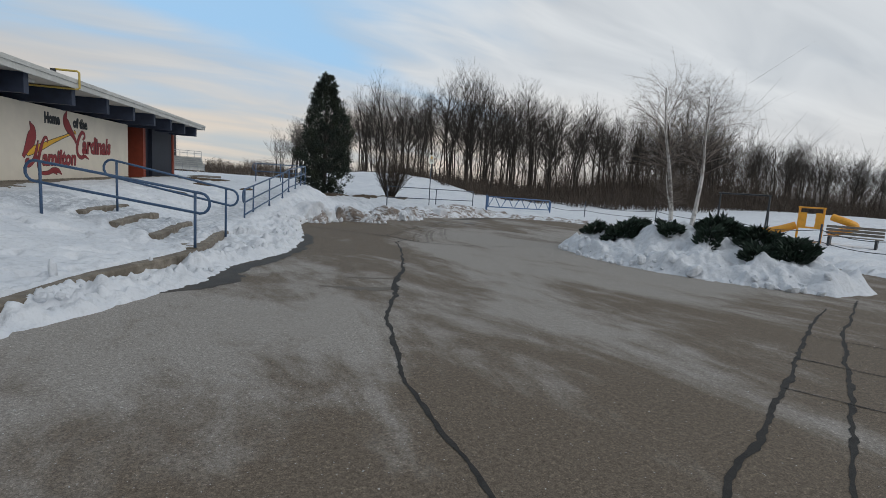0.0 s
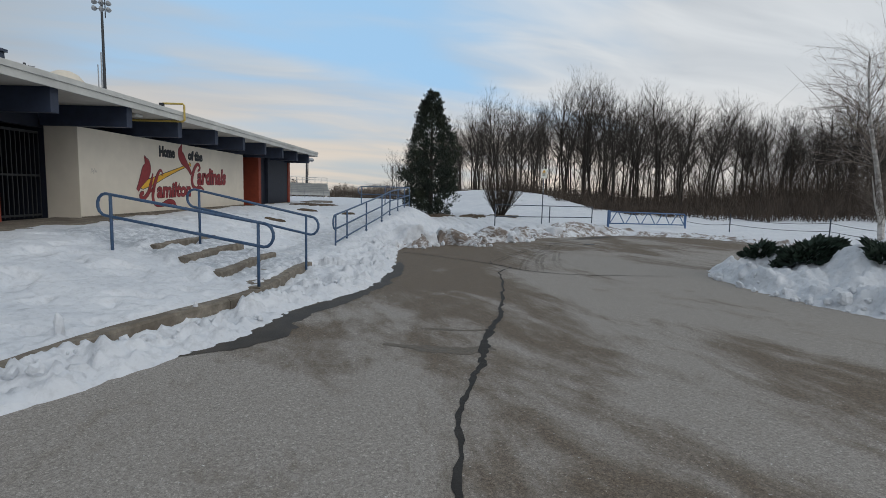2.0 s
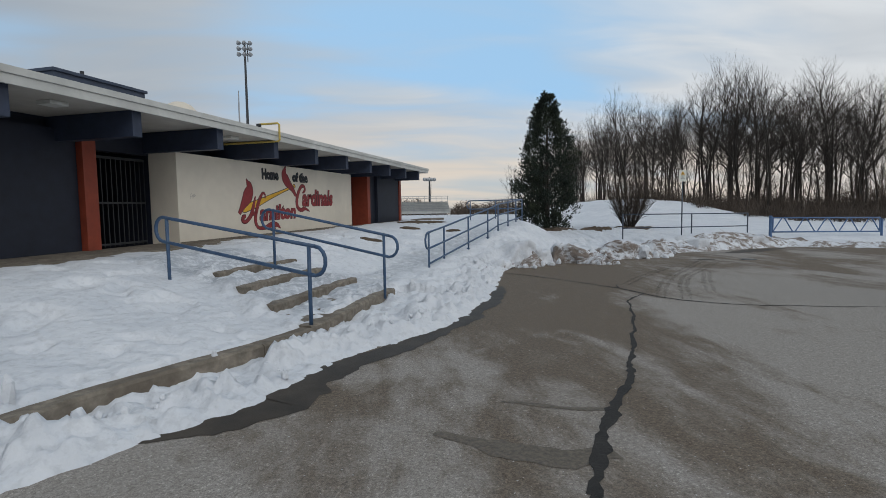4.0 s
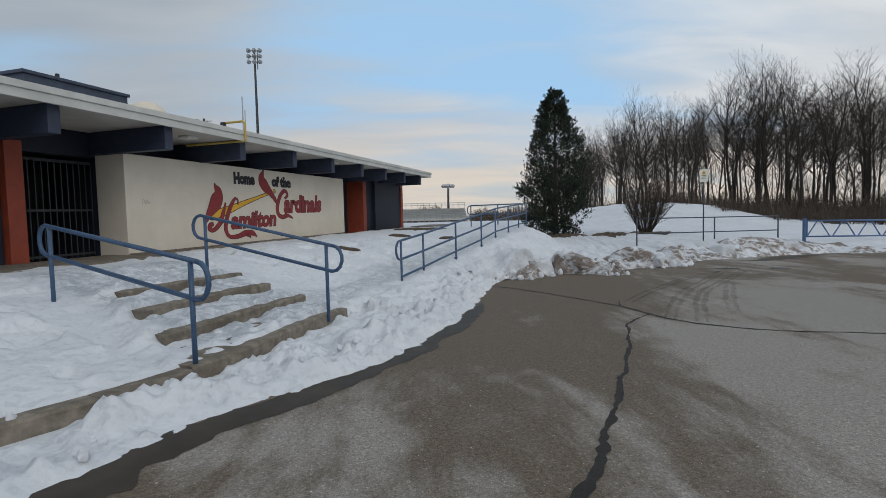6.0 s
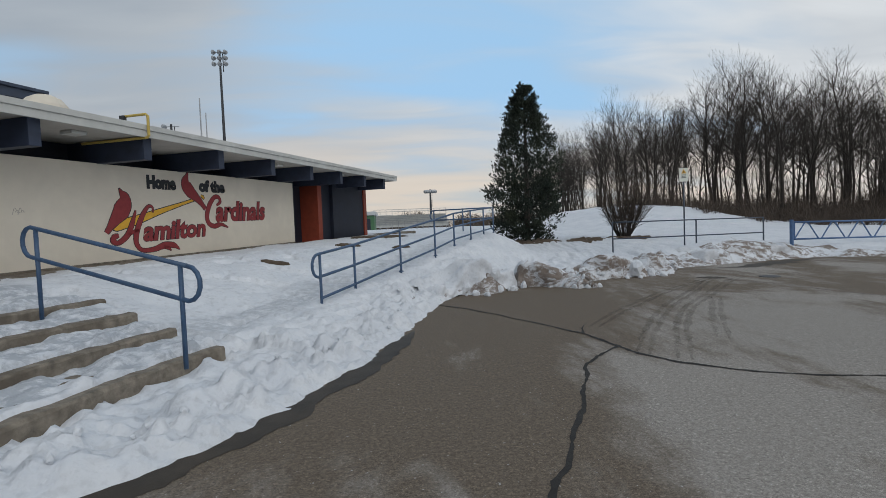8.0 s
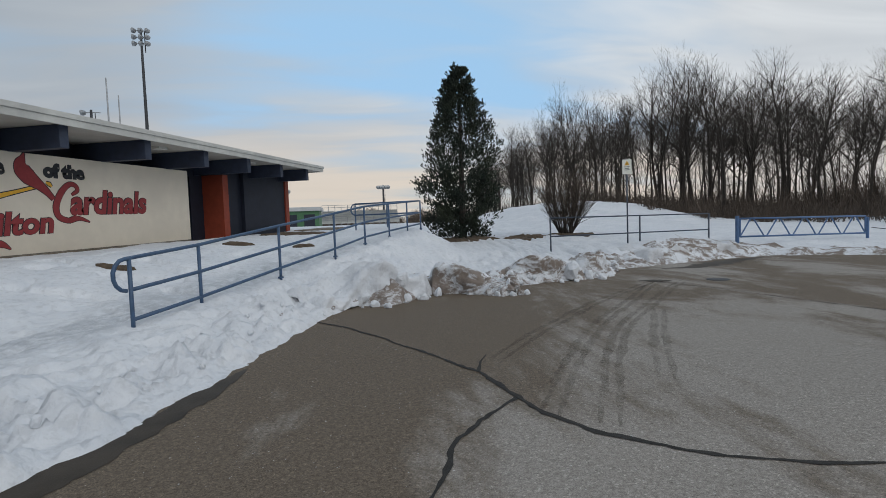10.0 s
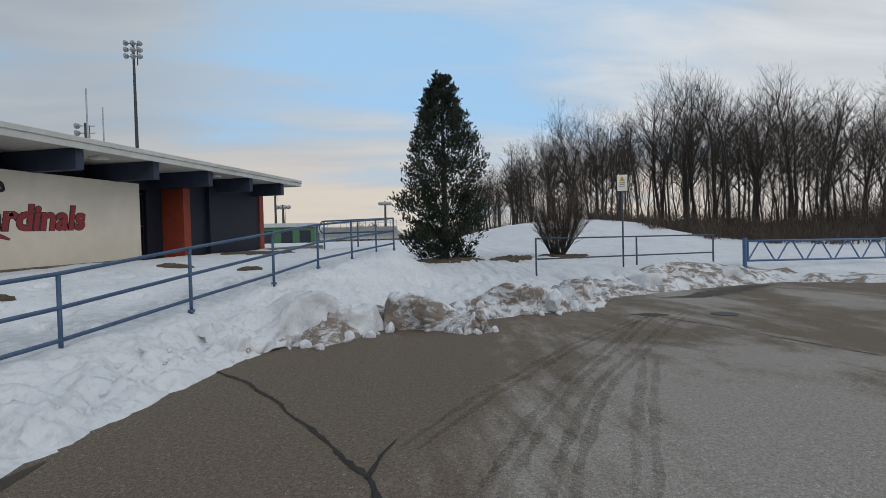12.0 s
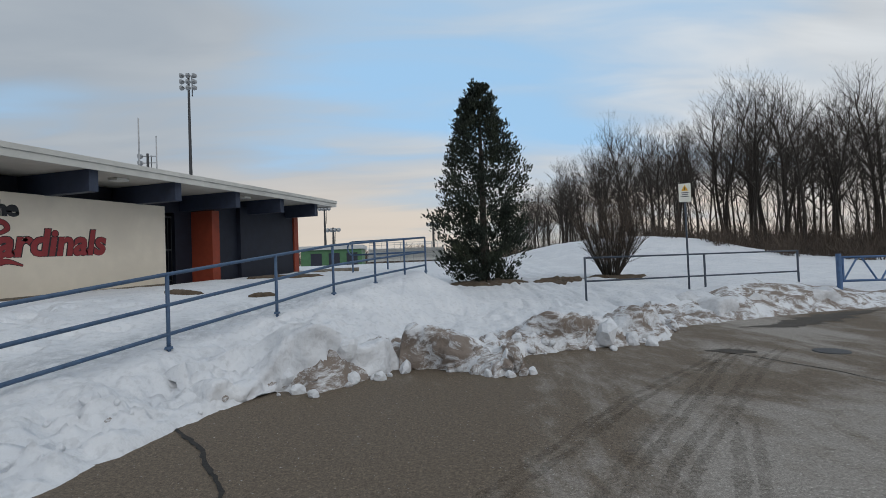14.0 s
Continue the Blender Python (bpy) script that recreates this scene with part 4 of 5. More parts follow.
def ramp_rail():
    o = Vector((-0.40, 9.50, 0.26))
    t = thing("ramp_railing", Matrix.Translation(o), "long blue painted pipe railing beside the snowy ramp", "railing")
    posts = [o, Vector((0.08, 10.58, 0.36)), Vector((0.97, 12.18, 0.60)), Vector((1.88, 13.86, 0.83)), Vector((2.56, 15.41, 1.02)), Vector((3.27, 16.86, 1.13)), Vector((3.92, 18.17, 1.22)), Vector((4.49, 19.33, 1.30))]
    d0 = (posts[1] - posts[0]).normalized()
    for h0, h1 in ((0.93, 0.93), (0.54, 0.54), (0.17, 0.17)):
        line = [p + Vector((0, 0, h0)) for p in posts]
        if h0 == 0.93:
            top, mid = posts[0] + Vector((0, 0, 0.93)) - d0 * 0.06, posts[0] + Vector((0, 0, 0.54)) - d0 * 0.06
            line = loop_end(top, mid, Vector((-d0.x, -d0.y, 0)).normalized())[::-1] + line[1:]
        part("rail", tubem([p - o for p in line], 0.025, 10), M_RAIL, t, smooth=True)
    for p in posts:
        q = part("post", tubem([p - o + Vector((0, 0, -0.3)), p - o + Vector((0, 0, 0.93))], 0.025, 10), M_RAIL, t, smooth=True)
        bm = bmesh.new()
        bmesh.ops.create_cone(bm, cap_ends=True, segments=12, radius1=0.055, radius2=0.045, depth=0.03)
        bmesh.ops.translate(bm, verts=bm.verts, vec=p - o + Vector((0, 0, 0.0)))
        part("foot", bm, M_RAIL, q)
    # return along the top landing
    e, far = posts[-1], Vector((2.35, 20.6, 1.30))
    t2 = thing("ramp_railing", Matrix.Translation(e), "short blue pipe railing closing the top of the ramp", "railing")
    d = (far - e)
    fl = Vector((d.x, d.y, 0)).normalized()
    for h in (0.93, 0.54):
        part("rail", tubem([Vector((0, 0, h)), d + Vector((0, 0, h))], 0.025, 8), M_RAIL, t2, smooth=True)
    part("rail", tubem([p - e for p in loop_end(far + Vector((0, 0, 0.93)), far + Vector((0, 0, 0.54)), fl)], 0.025, 8), M_RAIL, t2, smooth=True)
    for k in (0.5, 1.0):
        part("post", tubem([d * k + Vector((0, 0, -0.3)), d * k + Vector((0, 0, 0.93))], 0.025, 8), M_RAIL, t2, smooth=True)


ramp_rail()


def field_fence():
    a, b = Vector((8.38, 17.63, 0)), Vector((14.95, 18.85, 0))
    t = thing("field_fence", Matrix.Translation(a), "dark two-rail pipe fence standing in the snow", "fence")
    top = lambda k: Vector((a.x + (b.x - a.x) * k - a.x, (b.y - a.y) * k, 1.50 - 0.03 * k))
    for h in (0.0, -0.58):
        part("rail", tubem([top(0) + Vector((0, 0, h)), top(1) + Vector((0, 0, h))], 0.022, 8), M_FENCE, t, smooth=True)
    for k in (0.0, 0.53, 1.0):
        part("post", tubem([top(k) + Vector((0, 0, -1.6)), top(k) + Vector((0, 0, 0.02))], 0.028, 8), M_FENCE, t, smooth=True)
    g0, g1 = Vector((15.45, 18.07, 0.35)), Vector((20.9, 18.15, 0.28))
    g = thing("barrier_gate", Matrix.Translation(g0), "blue painted steel barrier gate with zigzag bracing", "gate")
    d = g1 - g0
    hi, lo = 0.90, 0.27
    for h in (hi, lo):
        part("rail", tubem([Vector((0.1, 0, h)), d + Vector((0, 0, h))], 0.032, 8), M_GATE, g, smooth=True)
    n = 10
    for i in range(n):
        za, zb_ = (lo, hi) if i % 2 == 0 else (hi, lo)
        p, q = d * ((i + 0.2) / n), d * ((i + 1.0) / n)
        part("brace", tubem([Vector((p.x, p.y, p.z + za)), Vector((q.x, q.y, q.z + zb_))], 0.024, 6), M_GATE, g)
    for k in (0.02, 1.0):
        part("upright", tubem([d * k + Vector((0, 0, lo)), d * k + Vector((0, 0, hi))], 0.03, 8), M_GATE, g)
    part("gate_post", tubem([Vector((0, 0, -0.6)), Vector((0, 0, 1.0))], 0.065, 12), M_GATE, g, "stout blue post")
    part("gate_post", tubem([d + Vector((0.1, 0, -0.6)), d + Vector((0.1, 0, 0.85))], 0.05, 12), M_GATE, g)
    # chain and cable fence beyond it
    pts = [Vector((21.1, 18.1, 0)), Vector((23.4, 17.2, 0)), Vector((23.0, 11.5, 0)), Vector((19.8, 5.5, 0)), Vector((16.6, 1.0, 0)), Vector((15.0, -1.6, 0)), Vector((15.6, -7.0, 0))]
    c = thing("cable_fence", Matrix.Translation(pts[1]), "thin steel posts carrying a sagging chain and cables", "fence")
    for p, q in zip(pts, pts[1:]):
        zp, zq = ground_at(p.x, p.y), ground_at(q.x, q.y)
        for h, sag in ((0.85, 0.16), (0.45, 0.10)):
            line = []
            for i in range(9):
                k = i / 8
                line.append(p.lerp(q, k) + Vector((0, 0, zp + (zq - zp) * k + h - sag * 4 * k * (1 - k))) - pts[1])
            part("cable", tubem(line, 0.013, 5), M_DARK, c)
    for p in pts[1:]:
        z = ground_at(p.x, p.y)
        part("post", tubem([p - pts[1] + Vector((0, 0, z - 0.4)), p - pts[1] + Vector((0, 0, z + 1.05))], 0.03, 8), M_FENCE, c)


field_fence()


def warning_sign():
    x, y = 11.63, 18.65
    z = ground_at(x, y)
    t = thing("road_sign", pose(x, y, z, 0, 0, -24), "pale warning sign with a yellow triangle on a thin post", "sign")
    part("post", tubem([(0, 0, -0.3), (0, 0, 3.42 - z)], 0.026, 8), M_FENCE, t, smooth=True)
    zt = 3.42 - z
    plate = part("plate", boxm(-0.15, 0.15, -0.045, -0.03, zt - 0.50, zt, bevel=0.004), M_SIGN, t, "pale rectangular plate")
    bm = bmesh.new()
    vs = [bm.verts.new(v) for v in ((-0.085, -0.050, zt - 0.20), (0.085, -0.050, zt - 0.20), (0.0, -0.050, zt - 0.04))]
    bm.faces.new(vs)
    part("triangle", bm, M_GOLD, plate, "yellow triangle")
    bm = bmesh.new()
    box(bm, -0.008, 0.008, -0.054, -0.052, zt - 0.18, zt - 0.10)
    for i, w in enumerate((0.09, 0.07, 0.085)):
        box(bm, -w, w, -0.05, -0.048, zt - 0.262 - i * 0.052, zt - 0.242 - i * 0.052)
    part("print", bm, M_BLACK, plate, "lines of small dark print")


warning_sign()


def heap(line, h, depth, seed, label, mat):
    """A ploughed bank with a broken upright face, swept along a line."""
    pts, step = [], 0.055
    for p, q in zip(line, line[1:]):
        n = max(1, int(math.dist(p, q) / step))
        pts += [(p[0] + (q[0] - p[0]) * i / n, p[1] + (q[1] - p[1]) * i / n) for i in range(n)]
    n = len(pts)
    sm = [tuple(sum(pts[min(max(i + k, 0), n - 1)][c] for k in range(-5, 6)) / 11 for c in (0, 1)) for i in range(n)]
    prof = [(-0.02, -0.05), (-0.03, 0.12), (-0.01, 0.28), (0.0, 0.45), (0.01, 0.62), (0.02, 0.78), (0.04, 0.90), (0.09, 0.98), (0.17, 1.0), (0.26, 0.99), (0.36, 0.95), (0.48, 0.86), (0.62, 0.70), (0.80, 0.48), (1.0, 0.15), (1.2, -0.3)]
    verts, faces, m = [], [], len(prof)
    for i, (x, y) in enumerate(sm):
        (x0, y0), (x1, y1) = sm[max(i - 1, 0)], sm[min(i + 1, n - 1)]
        d = math.hypot(x1 - x0, y1 - y0) or 1
        nx, ny = -(y1 - y0) / d, (x1 - x0) / d
        k = i / (n - 1)
        env = min(1, k / 0.12, (1 - k) / 0.12) ** 0.6
        tall = h * env * (0.72 + 0.55 * noise.noise((x * 0.9, y * 0.9, seed)) + 0.35 * noise.noise((x * 2.6, y * 2.6, seed)))
        for o, z in prof:
            gz = max(0.0, 0.6 * ground_z2(x + nx * o * depth, y + ny * o * depth)) if o > 0.5 else 0.0
            v = Vector((x + nx * o * depth, y + ny * o * depth, z * tall + gz))
            c = v * 2.4 + Vector((seed * 7.0, 0, 0))
            cell = noise.cell_vector(Vector((v.x * 3.4 + seed, v.y * 3.4, v.z * 4.2))) - Vector((0.5, 0.5, 0.5))
            push = noise.noise(c) * 0.15 + noise.noise(c * 2.7) * 0.08 + noise.noise(c * 6.5) * 0.035
            v += Vector((-nx, -ny, 0.55)) * push * env + cell * 0.035 * env
            v.z = max(v.z, -0.06)
            verts.append(tuple(v))
        if i:
            for j in range(m - 1):
                a = (i - 1) * m + j
                faces.append((a, a + m, a + m + 1, a + 1))
    ob = raw("snow_bank", verts, faces, mat, smooth=True)
    return tagged(ob, label, "snow bank", "ploughed heaps")


def ground_z2(x, y):
    return float(land(np.array([float(x)]), np.array([float(y)]))[0])


heap([(1.75, 11.25), (2.3, 12.15), (2.9, 12.15), (3.6, 12.75), (4.05, 13.15)], 0.74, 0.9, 1, "chunky white bank of ploughed snow at the drive's edge", M_SNOW)
heap([(3.75, 12.95), (4.3, 12.95), (4.9, 12.55), (5.45, 12.35), (5.65, 12.75)], 0.78, 0.95, 2, "dirt-stained bank of ploughed snow with a broken upright face", M_DIRTY)
heap([(5.55, 13.75), (6.2, 13.75), (6.9, 13.85), (7.7, 13.95), (8.4, 14.5), (9.2, 15.2)], 0.72, 0.85, 3, "brown dirt-stained bank of ploughed snow", M_DIRTY)
heap([(10.9, 16.3), (11.9, 16.75), (13.0, 17.05), (14.2, 17.2), (15.2, 17.3)], 0.70, 1.7, 4, "broad greyish heap of ploughed snow before the fence", M_GREY)

# ---------------------------------------------------------------- trees


class Soup:
    """Plain lists of corners and faces, for meshes of many thin pieces."""

    def __init__(self):
        self.v, self.f = [], []

    def stick(self, a, b, ra, rb, sides=3):
        d = (b - a).normalized()
        ref = Vector((0, 0, 1)) if abs(d.z) < 0.9 else Vector((1, 0, 0))
        p = d.cross(ref).normalized()
        q = d.cross(p)
        n = len(self.v)
        for c, r in ((a, ra), (b, rb)):
            for k in range(sides):
                w = k * math.tau / sides
                self.v.append(c + (p * math.cos(w) + q * math.sin(w)) * r)
        for k in range(sides):
            m = (k + 1) % sides
            self.f.append((n + k, n + m, n + sides + m, n + sides + k))

    def blade(self, a, b, ra, rb):
        """A thin twig as one narrow face, turned at random."""
        d = b - a
        p = d.cross(Vector((math.sin(a.x * 91.7 + b.z * 37.1), math.sin(a.y * 77.3), math.cos(a.z * 53.9 + b.x * 11)))).normalized()
        n = len(self.v)
        self.v += [a - p * ra, a + p * ra, b + p * rb, b - p * rb]
        self.f.append((n, n + 1, n + 2, n + 3))

    def mesh(self, name, mat):
        me = bpy.data.meshes.new(name)
        me.from_pydata([tuple(v) for v in self.v], [], self.f)
        me.materials.append(mat)
        return me


def grow(wood, twig, rng, p, d, length, r, depth, spread, lift, thin):
    """One limb and all that grows from it."""
    segs = 4 if depth > 1 else 2
    pts = [p]
    for i in range(segs):
        d = (d + Vector((rng.gauss(0, 1), rng.gauss(0, 1), rng.gauss(0, 0.6))) * 0.11 + Vector((0, 0, lift))).normalized()
        pts.append(pts[-1] + d * (length / segs))
    for i in range(segs):
        ra, rb = r * (1 - 0.45 * i / segs), r * (1 - 0.45 * (i + 1) / segs)
        if r > thin:
            wood.stick(pts[i], pts[i + 1], ra, rb, 5)
        elif depth > 1:
            twig.stick(pts[i], pts[i + 1], ra, rb, 3)
        else:
            twig.blade(pts[i], pts[i + 1], ra * 1.1, rb * 0.9)
    if depth == 0:
        return
    n = rng.choice((3, 4, 4, 5)) if depth > 1 else rng.choice((3, 4, 5))
    for i in range(n):
        k = rng.uniform(0.35, 1.0) if i else 1.0
        at = pts[min(segs, max(1, round(k * segs)))]
        side = Vector((rng.gauss(0, 1), rng.gauss(0, 1), rng.gauss(0, 0.35))).normalized()
        nd = (d * (1 - spread) + side * spread + Vector((0, 0, lift * 1.5))).normalized() if i else (d + side * 0.25).normalized()
        grow(wood, twig, rng, at, nd, length * rng.uniform(0.58, 0.80), r * (0.66 if i == 0 else rng.uniform(0.38, 0.55)), depth - 1, spread, lift, thin)


def bare_tree(seed, height, low=0.34, r=0.17, spread=0.45, lift=0.07, depth=3, limbs=18):
    rng = random.Random(seed)
    wood, twig = Soup(), Soup()
    d = Vector((rng.gauss(0, 0.05), rng.gauss(0, 0.05), 1)).normalized()
    n = 10
    pts = [Vector((0, 0, -0.4))]
    for i in range(n):
        d = (d + Vector((rng.gauss(0, 0.06), rng.gauss(0, 0.06), 0.10))).normalized()
        pts.append(pts[-1] + d * (height * 0.90 / n))
    rad = [r * (1.25 if i == 0 else (1 - i / n) ** 0.75 * 0.97 + 0.10) for i in range(n + 1)]
    for i in range(n):
        wood.stick(pts[i], pts[i + 1], rad[i], rad[i + 1], 7)
    for i in range(limbs):
        k = low + (0.98 - low) * (i + rng.random()) / limbs
        f = k * n
        j = min(n - 1, int(f))
        at = pts[j].lerp(pts[j + 1], f - j)
        rr = rad[j] + (rad[j + 1] - rad[j]) * (f - j)
        w = i * 2.4 + rng.uniform(-0.6, 0.6)
        out = rng.uniform(0.55, 1.2) * (1.2 - 0.35 * k)
        nd = Vector((math.cos(w) * out, math.sin(w) * out, 1)).normalized()
        L = height * (0.080 + 0.17 * (1 - k)) * rng.uniform(0.75, 1.25)
        grow(wood, twig, rng, at, nd, L, min(rr * 0.6, r * rng.uniform(0.30, 0.48)), depth - (1 if i % 4 == 0 and depth > 2 else 0), spread, lift, 0.032)
    k = height / max(v.z for v in twig.v)
    for v in wood.v + twig.v:
        v *= k
    return wood.mesh("trunk", M_BARK), twig.mesh("crown", M_TWIG)


def place_tree(name, meshes, m, label, group, kind=""):
    t = thing(name, m, label, "tree", group, kind)
    for n, me in zip(("trunk", "crown"), meshes):
        ob = new(n, me)
        ob.parent = t
    return t


KINDS = [bare_tree(100 + i, h, low, r, sp, li) for i, (h, low, r, sp, li) in enumerate((
    (14.0, 0.36, 0.16, 0.50, 0.045), (14.5, 0.42, 0.14, 0.46, 0.06), (13.0, 0.32, 0.15, 0.54, 0.03),
    (14.0, 0.45, 0.125, 0.48, 0.05), (12.5, 0.36, 0.12, 0.50, 0.04), (14.5, 0.38, 0.165, 0.48, 0.06)))]
SAPLINGS = [bare_tree(140 + i, h, 0.30, 0.075, 0.42, 0.10, depth=2, limbs=11) for i, h in enumerate((9.0, 8.0, 10.0))]


def wood_edge(az):
    """How far off the wood's edge lies in each direction (degrees from north to east), and how tall it stands there."""
    pts = [(10, 95, 0.55), (15, 74, 0.80), (19, 62, 1.02), (24, 58, 1.06), (28, 55, 1.10), (34, 52, 1.14), (41, 50, 1.06), (48, 50, 0.95), (54, 52, 0.92),
           (60, 56, 0.94), (66, 62, 0.90), (72, 78, 0.84), (80, 110, 0.80), (95, 170, 0.75)]
    a, r, h = zip(*pts)
    return float(np.interp(az, a, r)), float(np.interp(az, a, h))


def plant_wood():
    rng = random.Random(5)
    az, n = 14.0, 0
    while az < 92:
        for row in range(7 if az > 27 else 6):
            e, h = wood_edge(az)
            dist = e + row * (3.0 + 0.03 * e) + rng.uniform(-2.2, 2.2)
            w = radians(az + rng.uniform(-0.9, 0.9))
            x, y = 2 + dist * math.sin(w), 2 + dist * math.cos(w)
            k = h * rng.uniform(0.80, 1.10) * (0.92 if row == 0 else 1.0)
            z = ground_at(x, y)
            m = pose(x, y, z, 0, 0, rng.uniform(0, 360)) @ Matrix.Scale(k, 4)
            place_tree("bare_tree", KINDS[rng.randrange(6)], m, "tall leafless deciduous tree at the wood's edge", "trees of the wood")
            n += 1
        for extra in range(6):
            e, h = wood_edge(az)
            dist, w = e + rng.uniform(-2.0, 20), radians(az + rng.uniform(-2.5, 2.5))
            x, y = 2 + dist * math.sin(w), 2 + dist * math.cos(w)
            place_tree("sapling", SAPLINGS[rng.randrange(3)], pose(x, y, ground_at(x, y), rng.gauss(0, 4), rng.gauss(0, 4), rng.uniform(0, 360)) @ Matrix.Scale(rng.uniform(0.6, 1.3), 4), "slender leafless sapling among the taller trees", "saplings of the wood")
        e, h = wood_edge(az)
        az += 2.75 * 57.3 / e * rng.uniform(0.75, 1.2)
    return n


plant_wood()


def undergrowth():
    """Brown brush and saplings that fill the foot of the wood."""
    rng = random.Random(9)
    s = Soup()
    spots = []
    for i in range(32000):
        az = rng.uniform(15.5, 84) if i % 4 else rng.uniform(40, 84)
        e, h = wood_edge(az)
        w = radians(az)
        dist = e + rng.random() ** 1.6 * 18 - 1.5 + (2.0 * math.sin(az * 0.7))
        if i % 2 == 0:
            az = rng.uniform(25.0, 46) if i % 4 else rng.uniform(40, 82)
            w = radians(az)
            e = wood_edge(az)[0]
            dist = e - rng.random() ** 1.5 * 17 * min(1, (az - 22) / 6) + 1.5 * math.sin(az * 1.3)
        spots.append((2 + dist * math.sin(w), 2 + dist * math.cos(w), az))
    arr = np.array(spots)
    zz = land(arr[:, 0], arr[:, 1])
    for i, (x, y, az) in enumerate(spots):
        deep = math.hypot(x - 2, y - 2) - wood_edge(az)[0]
        L = (1 + 0.10 * max(0, min(deep, 12))) * (0.62 if deep < -3 else 0.9) * rng.uniform(0.35, 1.5) * (2.2 if i % 9 == 0 else 1) * (1.0 + 1.5 * min(1, max(0, (az - 46) / 14))) * (0.75 + 0.9 * abs(noise.noise((x * 0.35, y * 0.35, 4))))
        p = Vector((x, y, float(zz[i]) - 0.1))
        d = Vector((rng.gauss(0, 0.30), rng.gauss(0, 0.30), 1)).normalized()
        q = p + d * L
        s.blade(p, q, 0.020, 0.008)
        for j in range(4):
            a = p.lerp(q, rng.uniform(0.2, 0.95))
            s.blade(a, a + (d + Vector((rng.gauss(0, 0.7), rng.gauss(0, 0.7), rng.gauss(0.1, 0.4)))).normalized() * L * rng.uniform(0.25, 0.5), 0.013, 0.005)
    me = s.mesh("undergrowth", M_BRUSH)
    tagged(new("undergrowth", me), "dense brown leafless brush at the foot of the wood", "brush", kind="stuff")


def LAND_Z(x, y):
    return float(land(np.array([float(x)]), np.array([float(y)]))[0])


undergrowth()


def far_trees():
    """Low line of far trees beyond the playing field."""
    rng = random.Random(21)
    s = Soup()
    for i in range(5200):
        w = radians(rng.uniform(-26, 16))
        dist = rng.uniform(210, 260)
        x, y = dist * math.sin(w), dist * math.cos(w)
        c = 1 + 0.9 * noise.noise((w * 16, 0, 0)) + 0.5 * noise.noise((w * 50, 3, 0))
        if c < 0.45:
            continue
        p = Vector((x, y, 0.8))
        L = rng.uniform(2.0, 6.5) * c
        q = p + Vector((rng.gauss(0, 0.8), 0, L))
        s.blade(p, q, 0.10, 0.03)
        for j in range(3):
            a = p.lerp(q, rng.uniform(0.4, 0.95))
            s.blade(a, a + Vector((rng.gauss(0, 1.3), 0, rng.uniform(0.4, 1.6))), 0.06, 0.02)
    tagged(new("far_trees", s.mesh("far_trees", M_BRUSH)), "low hazy line of far leafless trees", "trees", kind="stuff")


far_trees()


def cedar():
    x, y, top = 6.62, 22.45, 7.78
    z = LAND_Z(x, y)
    H = top - z
    t = thing("cedar", pose(x, y, z), "dense dark green conical cedar in the snow", "tree")
    part("trunk", tubem([(0, 0, -0.2), (0.02, 0, H * 0.5), (0, 0, H * 0.93)], [0.16, 0.09, 0.02], 8), M_BARK, t)
    rng = random.Random(31)
    s = Soup()
    for i in range(470):
        g = (i + rng.random()) / 470
        g = g ** 0.88 * 0.985
        h = 0.15 + g * (H - 0.2)
        R = H * float(np.interp(g, (0.0, 0.06, 0.15, 0.29, 0.48, 0.575, 0.76, 0.9, 0.95, 1.0), (0.150, 0.180, 0.215, 0.228, 0.205, 0.180, 0.122, 0.058, 0.026, 0.003)))
        w = rng.uniform(0, math.tau)
        reach = R * (1 + 0.30 * noise.noise((math.cos(w) * 1.3, math.sin(w) * 1.3, h * 1.1))) * rng.choice((0.3, 0.5, 0.65, 0.8, 0.88, 0.95, 1.0, 1.1))
        up_ = rng.uniform(0.35, 0.75)
        spine = Vector((math.cos(w), math.sin(w), up_)).normalized()
        c0 = Vector((math.cos(w) * reach * 0.72, math.sin(w) * reach * 0.72, h - 0.15))
        L0 = 0.30 + 0.20 * R * rng.random()
        n0 = 88 if g < 0.35 else 58 if g < 0.9 else 32
        for j in range(n0):
            f = rng.random()
            sp = (0.17 * (1 - 0.65 * f)) * (0.30 + 0.75 * min(1, R))
            c = c0 + spine * (L0 * f) + Vector((rng.gauss(0, sp), rng.gauss(0, sp), rng.gauss(0, sp * 0.9)))
            out = (spine * 0.7 + Vector((rng.gauss(0, 0.45), rng.gauss(0, 0.45), rng.uniform(0.1, 0.9)))).normalized()
            tan = out.cross(Vector((rng.gauss(0, 1), rng.gauss(0, 1), rng.gauss(0, 1)))).normalized()
            L, b = rng.uniform(0.07, 0.16), rng.uniform(0.016, 0.038)
            n = len(s.v)
            s.v += [c, c + out * L * 0.5 + tan * b, c + out * L, c + out * L * 0.45 - tan * b]
            s.f.append((n, n + 1, n + 2, n + 3))
    ob = new("crown", s.mesh("crown", M_CEDAR))
    ob.parent = t


cedar()


